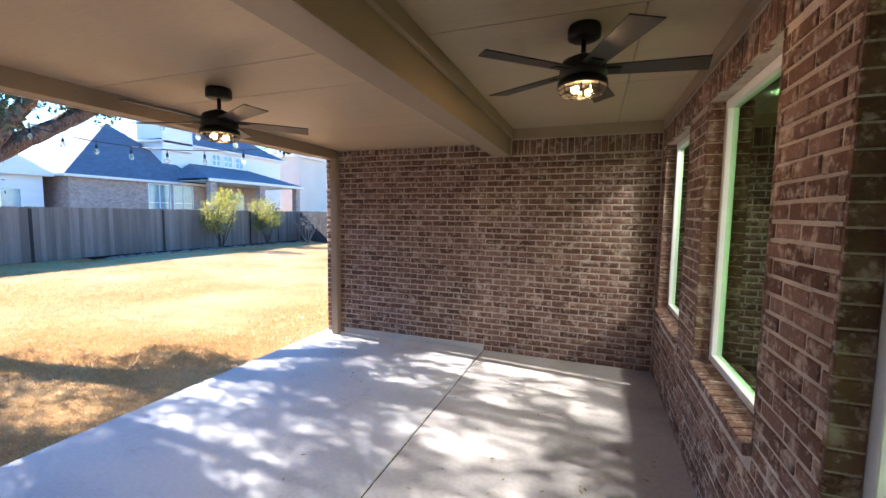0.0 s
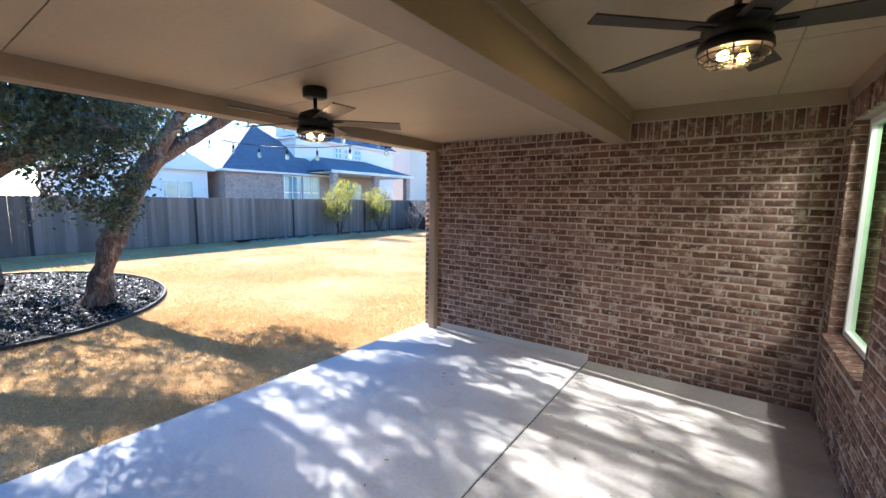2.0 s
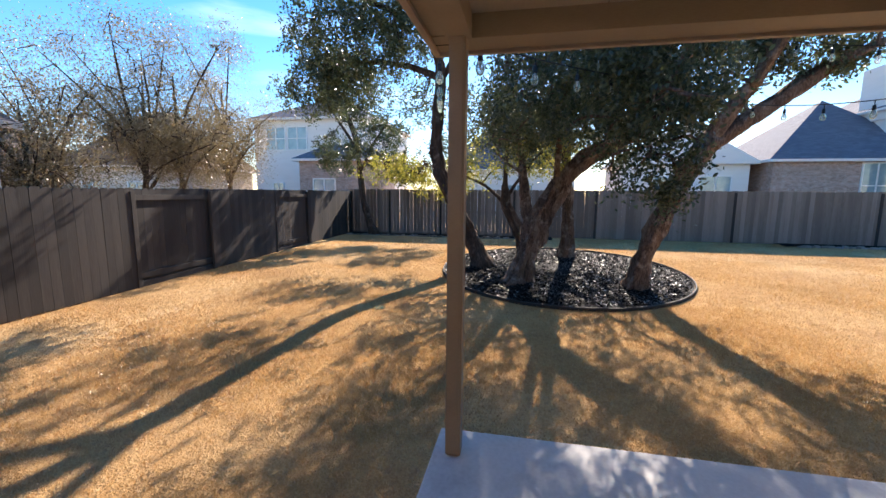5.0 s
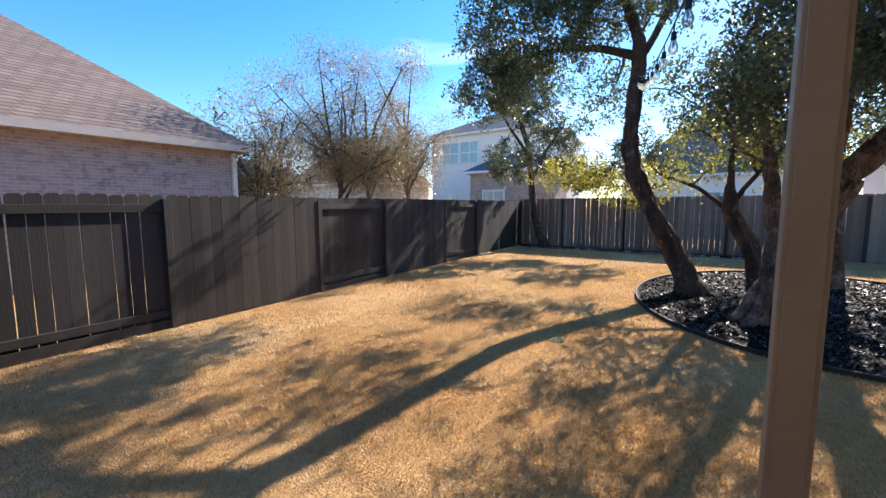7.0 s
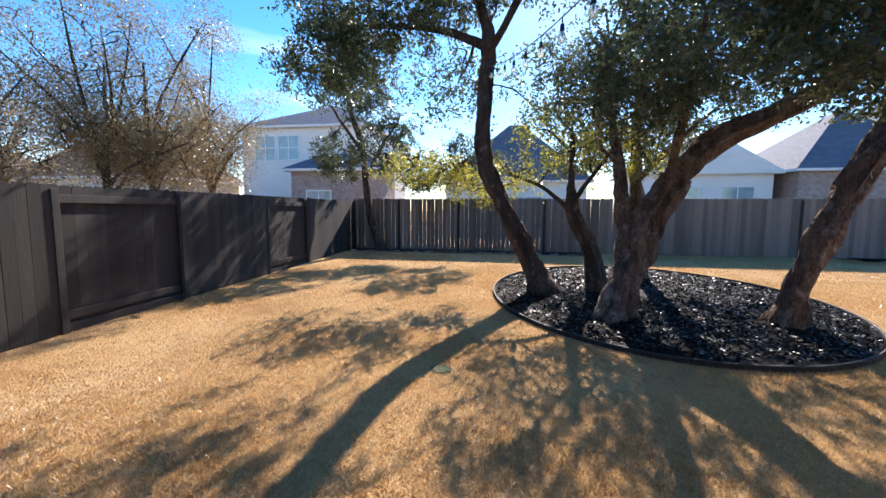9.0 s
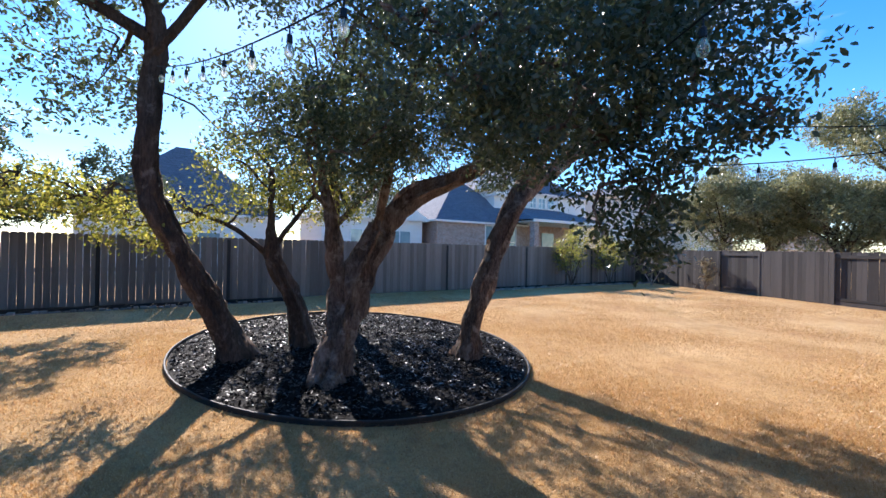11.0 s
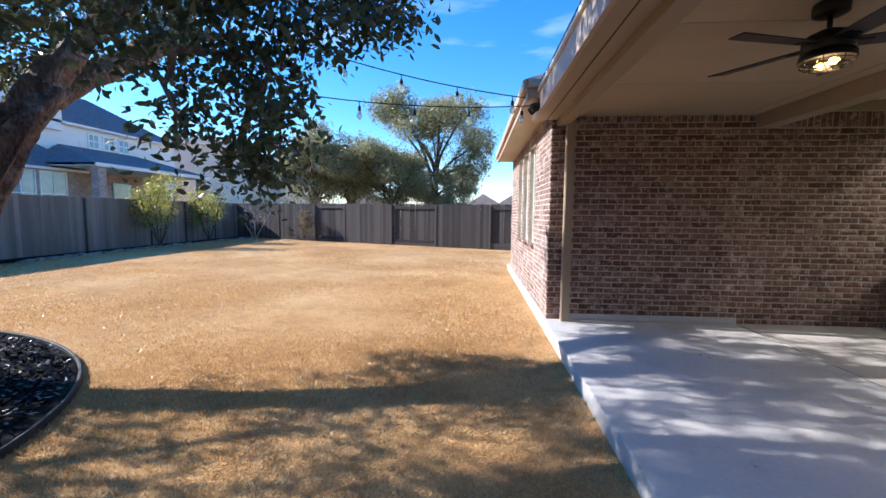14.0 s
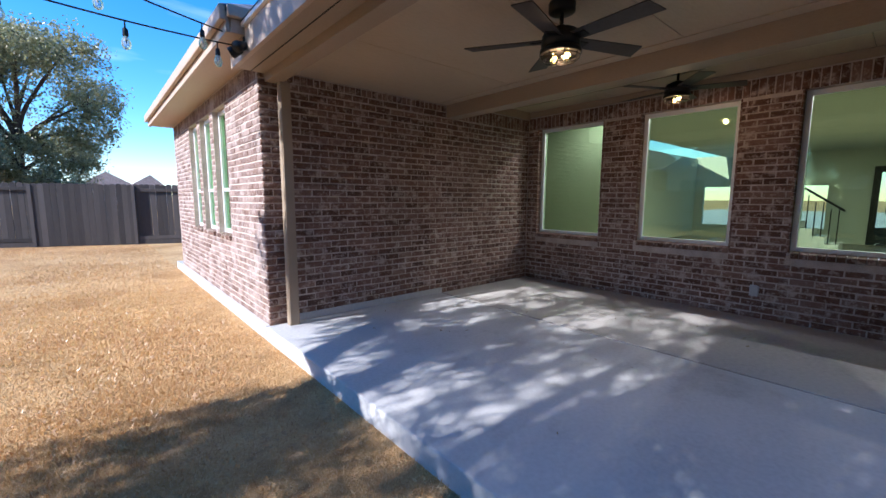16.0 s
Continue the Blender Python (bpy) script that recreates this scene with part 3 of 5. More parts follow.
eave = thing("ceiling_house_eave", "tan painted eave of the house wing", "eave", kind="structure")
part("soffit", boxes(((-4.00, 4.42, 2.655), (SX + 0.02, 10.22, 2.675))), M_SOFFIT, eave)
part("fascia", boxes(((-4.035, 4.40, 2.64), (-4.00, 10.24, 2.80)), bevel=0.004), M_SOFFIT, eave)
part("gutter", boxes(((-4.085, 4.37, 2.72), (-4.037, 10.26, 2.835)), bevel=0.012), M_SOFFIT, eave)
part("end_fascia", boxes(((-4.00, 4.38, 2.64), (-3.60, 4.415, 2.80)), bevel=0.004), M_SOFFIT, eave)
part("end_gutter", boxes(((-4.03, 4.32, 2.745), (-3.60, 4.376, 2.835)), bevel=0.012), M_SOFFIT, eave)
part("far_soffit", boxes(((SX + 0.02, 10.1, 2.655), (9.0, 10.22, 2.675))), M_SOFFIT, eave)


# ---- windows ----
def window(name, axis, at, a0, a1, z0, z1, label, rail=None, depth=0.07, gl=None):
    """A framed pane set back in its opening. axis x: the wall runs along y."""
    w = thing(name, label, "window", kind="structure")
    def bx(p, q, c, d, lo, hi, bev=0.004):
        return boxes(((at + lo, p, c), (at + hi, q, d)), bevel=bev) if axis == "x" else boxes(((p, at + lo, c), (q, at + hi, d)), bevel=bev)
    f = 0.052
    fr = bmesh.new()
    for (p, q, c, d) in ((a0, a0 + f, z0, z1), (a1 - f, a1, z0, z1), (a0 + f, a1 - f, z0, z0 + f), (a0 + f, a1 - f, z1 - f, z1)):
        lo, hi = ((at + 0.0, p, c), (at + depth, q, d)) if axis == "x" else ((p, at, c), (q, at + depth, d))
        box(fr, lo, hi, 0.005)
    fo = part("window_frame", fr, M_WHITE, w, "white vinyl frame")
    panes = [(z0 + f, z1 - f)] if rail is None else [(z0 + f, rail - 0.02), (rail + 0.02, z1 - f)]
    if rail is not None:
        part("meeting_rail", bx(a0 + f, a1 - f, rail - 0.02, rail + 0.02, 0.005, depth - 0.01), M_WHITE, w, "white vinyl rail")
    for c, d in panes:
        p = part("pane", bx(a0 + f, a1 - f, c, d, 0.03, 0.036, 0), gl or M_GLASS, w, "green-tinted glass pane")
        p.visible_shadow = False
    return w


for i, (a, b) in enumerate(HOUSE_WIN):
    window("window_%d" % (i + 1), "x", WX + RECESS, a + 0.004, b - 0.004, WZ0 + 0.004, WZ1 - 0.004, "large fixed patio window in a white frame with green-tinted glass")
for i, (a, b) in enumerate(SIDE_WIN):
    window("window_%d" % (i + 4), "x", SX + 0.07, a + 0.004, b - 0.004, SZ0 + 0.004, SZ1 - 0.004, "tall white sash window in the sunlit brick wall", rail=1.42)


# ---- rooms behind the glass ----
solid("floor_interior", boxes(((0.74, -8, -0.1), (11.6, 4.87, 0.05))), M_INT_FLOOR, "pale wooden floor inside the house", "floor", "structure")
solid("ceiling_interior", boxes(((0.74, -8, 2.75), (11.6, 5.0, 2.85))), M_INT, "painted ceiling inside the house", "ceiling", "structure")
wall_fr = wall_with_openings("wall_front_room", "x", 11.6, 0.15, -8, 5.9, 0, 2.8, [(0.45, 1.45, 0.05, 2.25), (2.35, 2.9, 0.45, 1.75), (4.4, 5.6, 0.45, 1.75)], "painted front wall of the room with windows")
wall_fr.data.materials[0] = M_INT
solid("wall_partition", boxes(((1.75, 3.72, 0.05), (1.87, 5.85, 2.75))), M_INT, "painted partition wall behind the window", "wall", "structure")
solid("wall_room_side", boxes(((0.74, 5.86, 0.05), (11.6, 5.98, 2.75))), M_INT, "painted side wall of the room", "wall", "structure")
solid("wall_room_back", boxes(((0.74, -8.1, 0.05), (11.6, -8.0, 2.75))), M_INT, "painted wall at the back of the room", "wall", "structure")
solid("wall_side_room", boxes(((-2.4, 5.4, 0.0), (-2.3, 9.8, 2.6)), ((-3.45, 5.1, 2.6), (-2.3, 9.8, 2.65)), ((-3.45, 5.1, -0.05), (-2.3, 9.8, 0.02))), M_INT, "painted wall inside the house wing", "wall", "structure")
door = thing("door_1", "dark front door with a scrolled glass panel", "door", kind="structure")
part("door_frame", boxes(((11.56, 0.45, 0.05), (11.66, 0.60, 2.25)), ((11.56, 1.30, 0.05), (11.66, 1.45, 2.25)), ((11.56, 0.60, 2.08), (11.66, 1.30, 2.25)), ((11.56, 0.60, 0.05), (11.66, 1.30, 0.55)), bevel=0.01), M_BLACK, door)
sc = bmesh.new()
for k in range(4):
    pts = [(11.60, 0.78 + 0.09 * k + 0.10 * math.sin(0.9 * j + k * 1.6), 0.6 + 0.12 * j) for j in range(13)]
    tube(sc, pts, [0.010] * len(pts), 6)
part("scrollwork", sc, M_BLACK, door, "curled black ironwork")
stair = thing("staircase", "white staircase with dark iron balusters inside the house", "stairs")
steps = bmesh.new()
for k in range(7):
    box(steps, (8.6, 1.75 + 0.25 * k, 0.05 + 0.0), (9.6, 2.0 + 0.25 * k, 0.05 + 0.18 * (k + 1)), 0.008)
part("steps", steps, M_WHITE, stair)
for k in range(12):
    y = 1.8 + 0.145 * k
    bm = bmesh.new()
    z = 0.23 + 0.18 * int((y - 1.75) / 0.25)
    tube(bm, [(8.62, y, z), (8.62, y, z + 0.85)], [0.012, 0.012], 6)
    part("baluster", bm, M_BLACK, stair)
bm = bmesh.new()
tube(bm, [(8.62, 1.7, 1.05), (8.62, 3.55, 2.38)], [0.028, 0.028], 8)
part("handrail", bm, M_BLACK, stair, "dark handrail", True)


def downlight(x, y, power):
    d = thing("recessed_ceiling_light", "small lit recessed ceiling light", "ceiling light", (x, y, 2.75), "recessed lights in the room")
    part("trim_ring", lathe(bmesh.new(), [(0.05, -0.004), (0.085, -0.006), (0.09, 0.0)], sides=20), M_WHITE, d)
    part("lens", lathe(bmesh.new(), [(0.0, -0.003), (0.05, -0.003)], sides=20), M_DOWNLIGHT, d, "glowing lens")
    lamp = new("downlight_lamp", bpy.data.lights.new("downlight_lamp", "AREA"))
    lamp.data.shape, lamp.data.size, lamp.data.energy, lamp.data.color = "DISK", 0.10, power, (1, 0.93, 0.80)
    lamp.parent, lamp.location = d, (0, 0, -0.02)


for dx, dy, dp in ((1.25, 4.2, 7), (3.0, 2.4, 26), (3.0, 0.6, 26), (6.5, 2.4, 45), (6.5, 0.4, 45)):
    downlight(dx, dy, dp)


# ---- ceiling fans ----
def ceiling_fan(x, y, z, spin):
    low = lambda q: -0.335 + (q + 0.335) * 0.66
    f = thing("ceiling_fan", "black five-blade ceiling fan with a lit caged lamp", "ceiling fan", (x, y, z), "patio ceiling fans")
    part("canopy", lathe(bmesh.new(), [(0.07, -0.085), (0.084, -0.075), (0.086, -0.02), (0.08, 0.0)], sides=16), M_BLACK, f, "black canopy", True)
    part("downrod", lathe(bmesh.new(), [(0.013, -0.20), (0.013, -0.07)], sides=12), M_BLACK, f, smooth=True)
    part("motor_housing", lathe(bmesh.new(), [(0.03, -0.175), (0.06, -0.19), (0.105, -0.215), (0.12, -0.25), (0.122, -0.32), (0.10, -0.335)], sides=28), M_BLACK, f, smooth=True)
    for k in range(5):
        a = radians(spin + 72 * k)
        rot = pose(0, 0, 0, 0, 0, math.degrees(a)) @ pose(0, 0, -0.275, -11, 0, 0)
        bm = bmesh.new()
        n = 8
        top = []
        for j in range(n + 1):
            r = 0.10 + 0.51 * j / n
            w = 0.052 + 0.016 * j / n
            e = 0.018 if j == n else 0
            top.append(((r - e, -w, 0.0), (r + (0.012 if j == n else 0), w - 0.0, 0.0)))
        vs = [[bm.verts.new(rot @ Vector((p[0], p[1], zz))) for p in row for zz in (0.004, -0.004)] for row in top]
        for r0, r1 in zip(vs, vs[1:]):
            bm.faces.new((r0[0], r1[0], r1[2], r0[2]))
            bm.faces.new((r0[1], r0[3], r1[3], r1[1]))
            bm.faces.new((r0[0], r0[1], r1[1], r1[0]))
            bm.faces.new((r0[2], r1[2], r1[3], r0[3]))
        bm.faces.new(vs[0])
        bm.faces.new(vs[-1][::-1])
        bl = part("blade", bm, M_BLADE_TOP, f)
        bk = bmesh.new()
        box(bk, (0.07, -0.03, -0.012), (0.19, 0.03, -0.004), 0.003)
        bmesh.ops.transform(bk, matrix=rot, verts=bk.verts)
        part("blade_iron", bk, M_BLACK, bl)
    lk = part("light_shade", lathe(bmesh.new(), [(r, low(q)) for r, q in ((0.10, -0.335), (0.128, -0.345), (0.132, -0.40), (0.124, -0.405), (0.115, -0.36), (0.02, -0.352))], sides=28), M_BLACK, f, "black drum shade", True)
    for k in range(8):
        a = 2 * math.pi * k / 8
        bm = bmesh.new()
        pts = [(0.122 * math.cos(a), 0.122 * math.sin(a), low(-0.40)), (0.118 * math.cos(a), 0.118 * math.sin(a), low(-0.45)), (0.095 * math.cos(a), 0.095 * math.sin(a), low(-0.475)), (0.03 * math.cos(a), 0.03 * math.sin(a), low(-0.485))]
        tube(bm, pts, [0.0035] * 4, 6)
        part("cage_wire", bm, M_BLACK, lk)
    for rr, zz in ((0.120, -0.43), (0.105, -0.467), (0.06, -0.482), (0.03, -0.485)):
        bm = bmesh.new()
        pts = [(rr * math.cos(2 * math.pi * k / 20), rr * math.sin(2 * math.pi * k / 20), low(zz)) for k in range(21)]
        tube(bm, pts, [0.0035] * 21, 6)
        part("cage_ring", bm, M_BLACK, lk)
    for k in range(2):
        a = radians(spin + 40 + 180 * k)
        c = (0.045 * math.cos(a), 0.045 * math.sin(a), low(-0.43))
        part("bulb", lathe(bmesh.new(), [(0.0, -0.042), (0.018, -0.036), (0.028, -0.015), (0.026, 0.008), (0.014, 0.035), (0.013, 0.055)], c, 14), M_BULB, f, "clear bulb", True)
        part("filament", lathe(bmesh.new(), [(0.0, -0.034), (0.017, -0.018), (0.016, 0.012), (0.0, 0.026)], c, 10), M_LAMP, f, "glowing warm filament", True)
    f.scale = (1, 1, 0.84)
    lamp = new("fan_lamp", bpy.data.lights.new("fan_lamp", "POINT"))
    lamp.data.energy, lamp.data.color, lamp.data.shadow_soft_size = 3.6, (1.0, 0.60, 0.28), 0.03
    lamp.parent, lamp.location = f, (0, 0, -0.415)
    return f


ceiling_fan(-2.60, 2.23, CEIL_OUT, 50)
ceiling_fan(-0.18, 2.40, CEIL_IN, 6.5)


# ---- fences ----
def fence(label, p0, p1, height, mat, sections, seed, post_mat=None):
    """A board fence from p0 to p1. sections: (share of length, boards on this side or not)."""
    rng = random.Random(seed)
    a, b = Vector((*p0, 0)), Vector((*p1, 0))
    d = (b - a).normalized()
    n = Vector((-d.y, d.x, 0))
    length = (b - a).length
    f = thing("fence", label, "fence")
    picket_forms = []
    for k in range(4):
        bm = bmesh.new()
        h, w = height + rng.uniform(-0.012, 0.012), 0.14
        c = 0.028
        prof = [(0, 0), (w, 0), (w, h - c), (w - c, h), (c, h), (0, h - c)]
        fr = [bm.verts.new((x, 0.0, z)) for x, z in prof]
        bk = [bm.verts.new((x, 0.018, z)) for x, z in prof]
        bm.faces.new(fr)
        bm.faces.new(bk[::-1])
        for i in range(6):
            bm.faces.new((fr[i], bk[i], bk[(i + 1) % 6], fr[(i + 1) % 6]))
        picket_forms.append(finish(bm, "picket", mat))
    ang = math.degrees(math.atan2(d.y, d.x))
    s = 0.0
    for share, front, gap in sections:
        e = min(length, s + share)
        off = 0.028 if front else -0.034
        x = s
        while x + 0.05 < e:
            p = a + d * x + n * off
            ob = new("picket", rng.choice(picket_forms))
            ob.parent = f
            ob.matrix_basis = pose(p.x, p.y, ground_z(p.x) + 0.02 + rng.uniform(-0.006, 0.006), 0, rng.uniform(-0.25, 0.25), ang)
            x += 0.14 + rng.uniform(0.2, 1.0) * gap
        for rz in ((0.16, height - 0.20) if not front else (0.9,)):
            bm = bmesh.new()
            box(bm, (s, -0.014, rz), (e, 0.024, rz + 0.10), 0.004)
            pz = ground_z((a + d * (s + e) / 2).x)
            bmesh.ops.transform(bm, matrix=pose(a.x, a.y, pz, 0, 0, ang), verts=bm.verts)
            part("rail", bm, mat, f)
        for px in (s,):
            bm = bmesh.new()
            box(bm, (px - 0.045, -0.05, -0.2), (px + 0.045, 0.062, height - 0.03), 0.006)
            bmesh.ops.transform(bm, matrix=pose(a.x, a.y, ground_z((a + d * px).x), 0, 0, ang), verts=bm.verts)
            part("post", bm, post_mat or mat, f)
        s = e
        if s >= length - 0.01:
            break
    bm = bmesh.new()
    box(bm, (0, -0.012, -0.12), (length, 0.022, 0.12), 0.004)
    bmesh.ops.transform(bm, matrix=pose(a.x, a.y, ground_z((a + b).x / 2), 0, 0, ang), verts=bm.verts)
    part("kick_board", bm, mat, f)
    return f


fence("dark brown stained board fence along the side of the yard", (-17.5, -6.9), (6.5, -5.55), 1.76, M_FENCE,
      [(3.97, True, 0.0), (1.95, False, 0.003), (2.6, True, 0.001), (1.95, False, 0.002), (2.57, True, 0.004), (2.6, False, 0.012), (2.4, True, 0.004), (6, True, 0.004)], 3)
fence("grey-brown board fence along the back of the yard", (-17.75, 21.3), (-17.6, -6.95), 1.84, M_FENCE_MID,
      [(2.1, True, 0.001), (2.1, True, 0.001), (2.0, True, 0.0), (2.78, True, 0.0), (4.45, True, 0.001), (4.75, True, 0.002), (3.1, True, 0.005), (2.98, True, 0.010), (2.2, True, 0.012), (9, True, 0.013)], 5, M_FENCE)
fence("weathered grey board fence at the far side of the yard, coloured darker for shade", (-1.5, 15.6), (-17.9, 21.3), 1.84, M_FENCE_BACK,
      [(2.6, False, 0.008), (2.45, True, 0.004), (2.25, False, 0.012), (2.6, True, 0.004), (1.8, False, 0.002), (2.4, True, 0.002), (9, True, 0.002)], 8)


# ---- trees ----
def smooth_path(pts, radii, steps=5, wob=0.0, seed=0):
    """Points along a Catmull-Rom curve with their radii."""
    rng = random.Random(seed)
    P = [Vector(p) for p in pts]
    out, rad = [], []
    for i in range(len(P) - 1):
        p0, p1, p2, p3 = P[max(i - 1, 0)], P[i], P[i + 1], P[min(i + 2, len(P) - 1)]
        for k in range(steps):
            t = k / steps
            q = 0.5 * ((2 * p1) + (p2 - p0) * t + (2 * p0 - 5 * p1 + 4 * p2 - p3) * t * t + (3 * p1 - p0 - 3 * p2 + p3) * t ** 3)
            out.append(q + Vector((rng.uniform(-wob, wob), rng.uniform(-wob, wob), 0)))
            rad.append(radii[i] + (radii[i + 1] - radii[i]) * t)
    out.append(P[-1])
    rad.append(radii[-1])
    return out, rad


def leaves(rng, blobs, size, mat, name="crown", sprig=0.14, per=44):
    """Leaf blades in sprigs spread through rounded masses: (x, y, z, rx, ry, rz, number of sprigs)."""
    cs = []
    for (x, y, z, rx, ry, rz, count) in blobs:
        d = rng.normal(size=(count, 3))
        d /= np.linalg.norm(d, axis=1)[:, None]
        r = rng.uniform(0.25, 1.0, (count, 1)) ** 0.5
        lump = 1 + 0.22 * np.sin(3.1 * d[:, :1] + 5 * d[:, 1:2] + x) * np.cos(4.3 * d[:, 2:3] + y)
        cs.append(np.array([x, y, z]) + d * r * lump * np.array([rx, ry, rz]))
    c = np.concatenate(cs)
    n = len(c) * per
    base = np.repeat(c, per, axis=0)
    axis = np.repeat(rng.normal(size=(len(c), 3)), per, axis=0)
    axis /= np.linalg.norm(axis, axis=1)[:, None]
    along = rng.uniform(-1, 1, (n, 1))
    pos = base + axis * along * sprig * 1.5 + rng.normal(size=(n, 3)) * sprig * 0.42
    u = rng.normal(size=(n, 3)) + axis * 0.8
    u[:, 2] -= 0.15
    u /= np.linalg.norm(u, axis=1)[:, None]
    v = np.cross(u, rng.normal(size=(n, 3)))
    v /= np.linalg.norm(v, axis=1)[:, None] + 1e-9
    w = np.cross(u, v)
    s = size * rng.uniform(0.6, 1.3, (n, 1))
    p0, p2 = pos - u * s * 0.5, pos + u * s * 0.5
    a1, a2 = pos + v * s * 0.20 - u * s * 0.16 + w * s * 0.05, pos + v * s * 0.21 + u * s * 0.22 + w * s * 0.06
    b1, b2 = pos - v * s * 0.20 - u * s * 0.16 + w * s * 0.05, pos - v * s * 0.21 + u * s * 0.22 + w * s * 0.06
    verts = np.stack([p0, a1, a2, p2, b2, b1], axis=1).reshape(-1, 3)
    faces = np.arange(6 * n).reshape(n, 6)
    return mesh_from_arrays(name, verts, faces, mat), c


def tree(label, limbs, blobs, size, leaf_mat, bark, seed, twigs=60, flare=True, group="", per=44, sprig=0.14, category="tree", name="tree"):
    """limbs: lists of points with radii; twigs reach from the limbs into the leaf masses."""
    rng, rnd = np.random.default_rng(seed), random.Random(seed)
    base = limbs[0][0][:3]
    t = thing(name, label, category, group=group)
    me, centres = leaves(rng, blobs, size, leaf_mat, per=per, sprig=sprig)
    nodes = []
    low = min(1.4, 0.35 * max(q[2] - base[2] for limb in limbs for q in limb))
    bm = bmesh.new()
    for i, limb in enumerate(limbs):
        pts, rad = smooth_path([q[:3] for q in limb], [q[3] for q in limb], 6, 0.01, seed + i)
        if i == 0 and flare:
            for k in range(min(4, len(rad))):
                rad[k] *= 1 + 0.55 * (1 - k / 4) ** 2
            pts[0] = pts[0] - Vector((0, 0, 0.12))
        tube(bm, pts, rad, 24 if i == 0 else 14, 0.75)
        nodes += [(p, r) for p, r in zip(pts, rad) if p.z > base[2] + low]
        if i == 0:
            part("trunk", bm, bark, t, smooth=True)
        else:
            part("limb", bm, bark, t, smooth=True)
        bm = bmesh.new()
    far = len(centres)
    for k in range(twigs):
        target = Vector(centres[rnd.randrange(far)])
        p, r = min(nodes, key=lambda q: (q[0] - target).length + rnd.uniform(0, 0.8))
        mid = (p + target) / 2 + Vector((rnd.uniform(-0.25, 0.25), rnd.uniform(-0.25, 0.25), rnd.uniform(0.0, 0.3)))
        pts, rad = smooth_path([p, mid, target], [min(r * 0.6, 0.035), 0.018, 0.005], 4, 0.03, seed + k)
        tube(bm, pts, rad, 5)
        nodes += [(q, rr) for q, rr in zip(pts[4:], rad[4:])]
    tagged(part("twig_work", bm, bark, t), kind="stuff") if twigs else bm.free()
    cr = new("crown", me)
    cr.parent = t
    tagged(cr, kind="stuff")
    return t


OAKS = "oaks in the mulch bed"
G = -0.10
tree("leaning live oak with a forked trunk in the mulch bed", [
    [(-8.95, 2.48, G, 0.17), (-8.93, 2.6, 0.5, 0.155), (-8.9, 2.74, 1.05, 0.15), (-8.9, 3.15, 1.95, 0.145), (-8.85, 3.45, 2.55, 0.15)],
    [(-8.86, 3.42, 2.5, 0.13), (-8.6, 3.82, 3.3, 0.10), (-8.3, 4.15, 4.1, 0.075), (-8.0, 4.3, 5.0, 0.03)],
    [(-8.86, 3.45, 2.45, 0.13), (-8.8, 4.15, 2.98, 0.12), (-8.6, 4.9, 3.55, 0.09), (-8.2, 5.6, 3.9, 0.03)],
    [(-8.5, 3.85, 3.3, 0.07), (-7.6, 4.0, 4.2, 0.05), (-6.8, 4.0, 4.8, 0.02)]],
    [(-7.2, 3.6, 5.0, 1.1, 1.1, 0.6, 100), (-8.3, 4.6, 4.7, 1.2, 0.9, 0.6, 70), (-8.6, 3.2, 5.6, 1.6, 1.4, 0.8, 105), (-8.75, 4.7, 3.8, 0.6, 1.0, 0.4, 110), (-9.3, 3.9, 4.1, 0.6, 0.6, 0.4, 50), (-9.2, 3.4, 4.4, 0.9, 0.9, 0.7, 55), (-10.2, 3.0, 4.6, 1.2, 1.1, 0.8, 70), (-9.9, 3.9, 3.2, 0.9, 0.7, 0.55, 65), (-10.8, 3.4, 3.5, 1.0, 0.8, 0.6, 45)], 0.07, M_LEAF, M_BARK, 21, 90, group=OAKS)
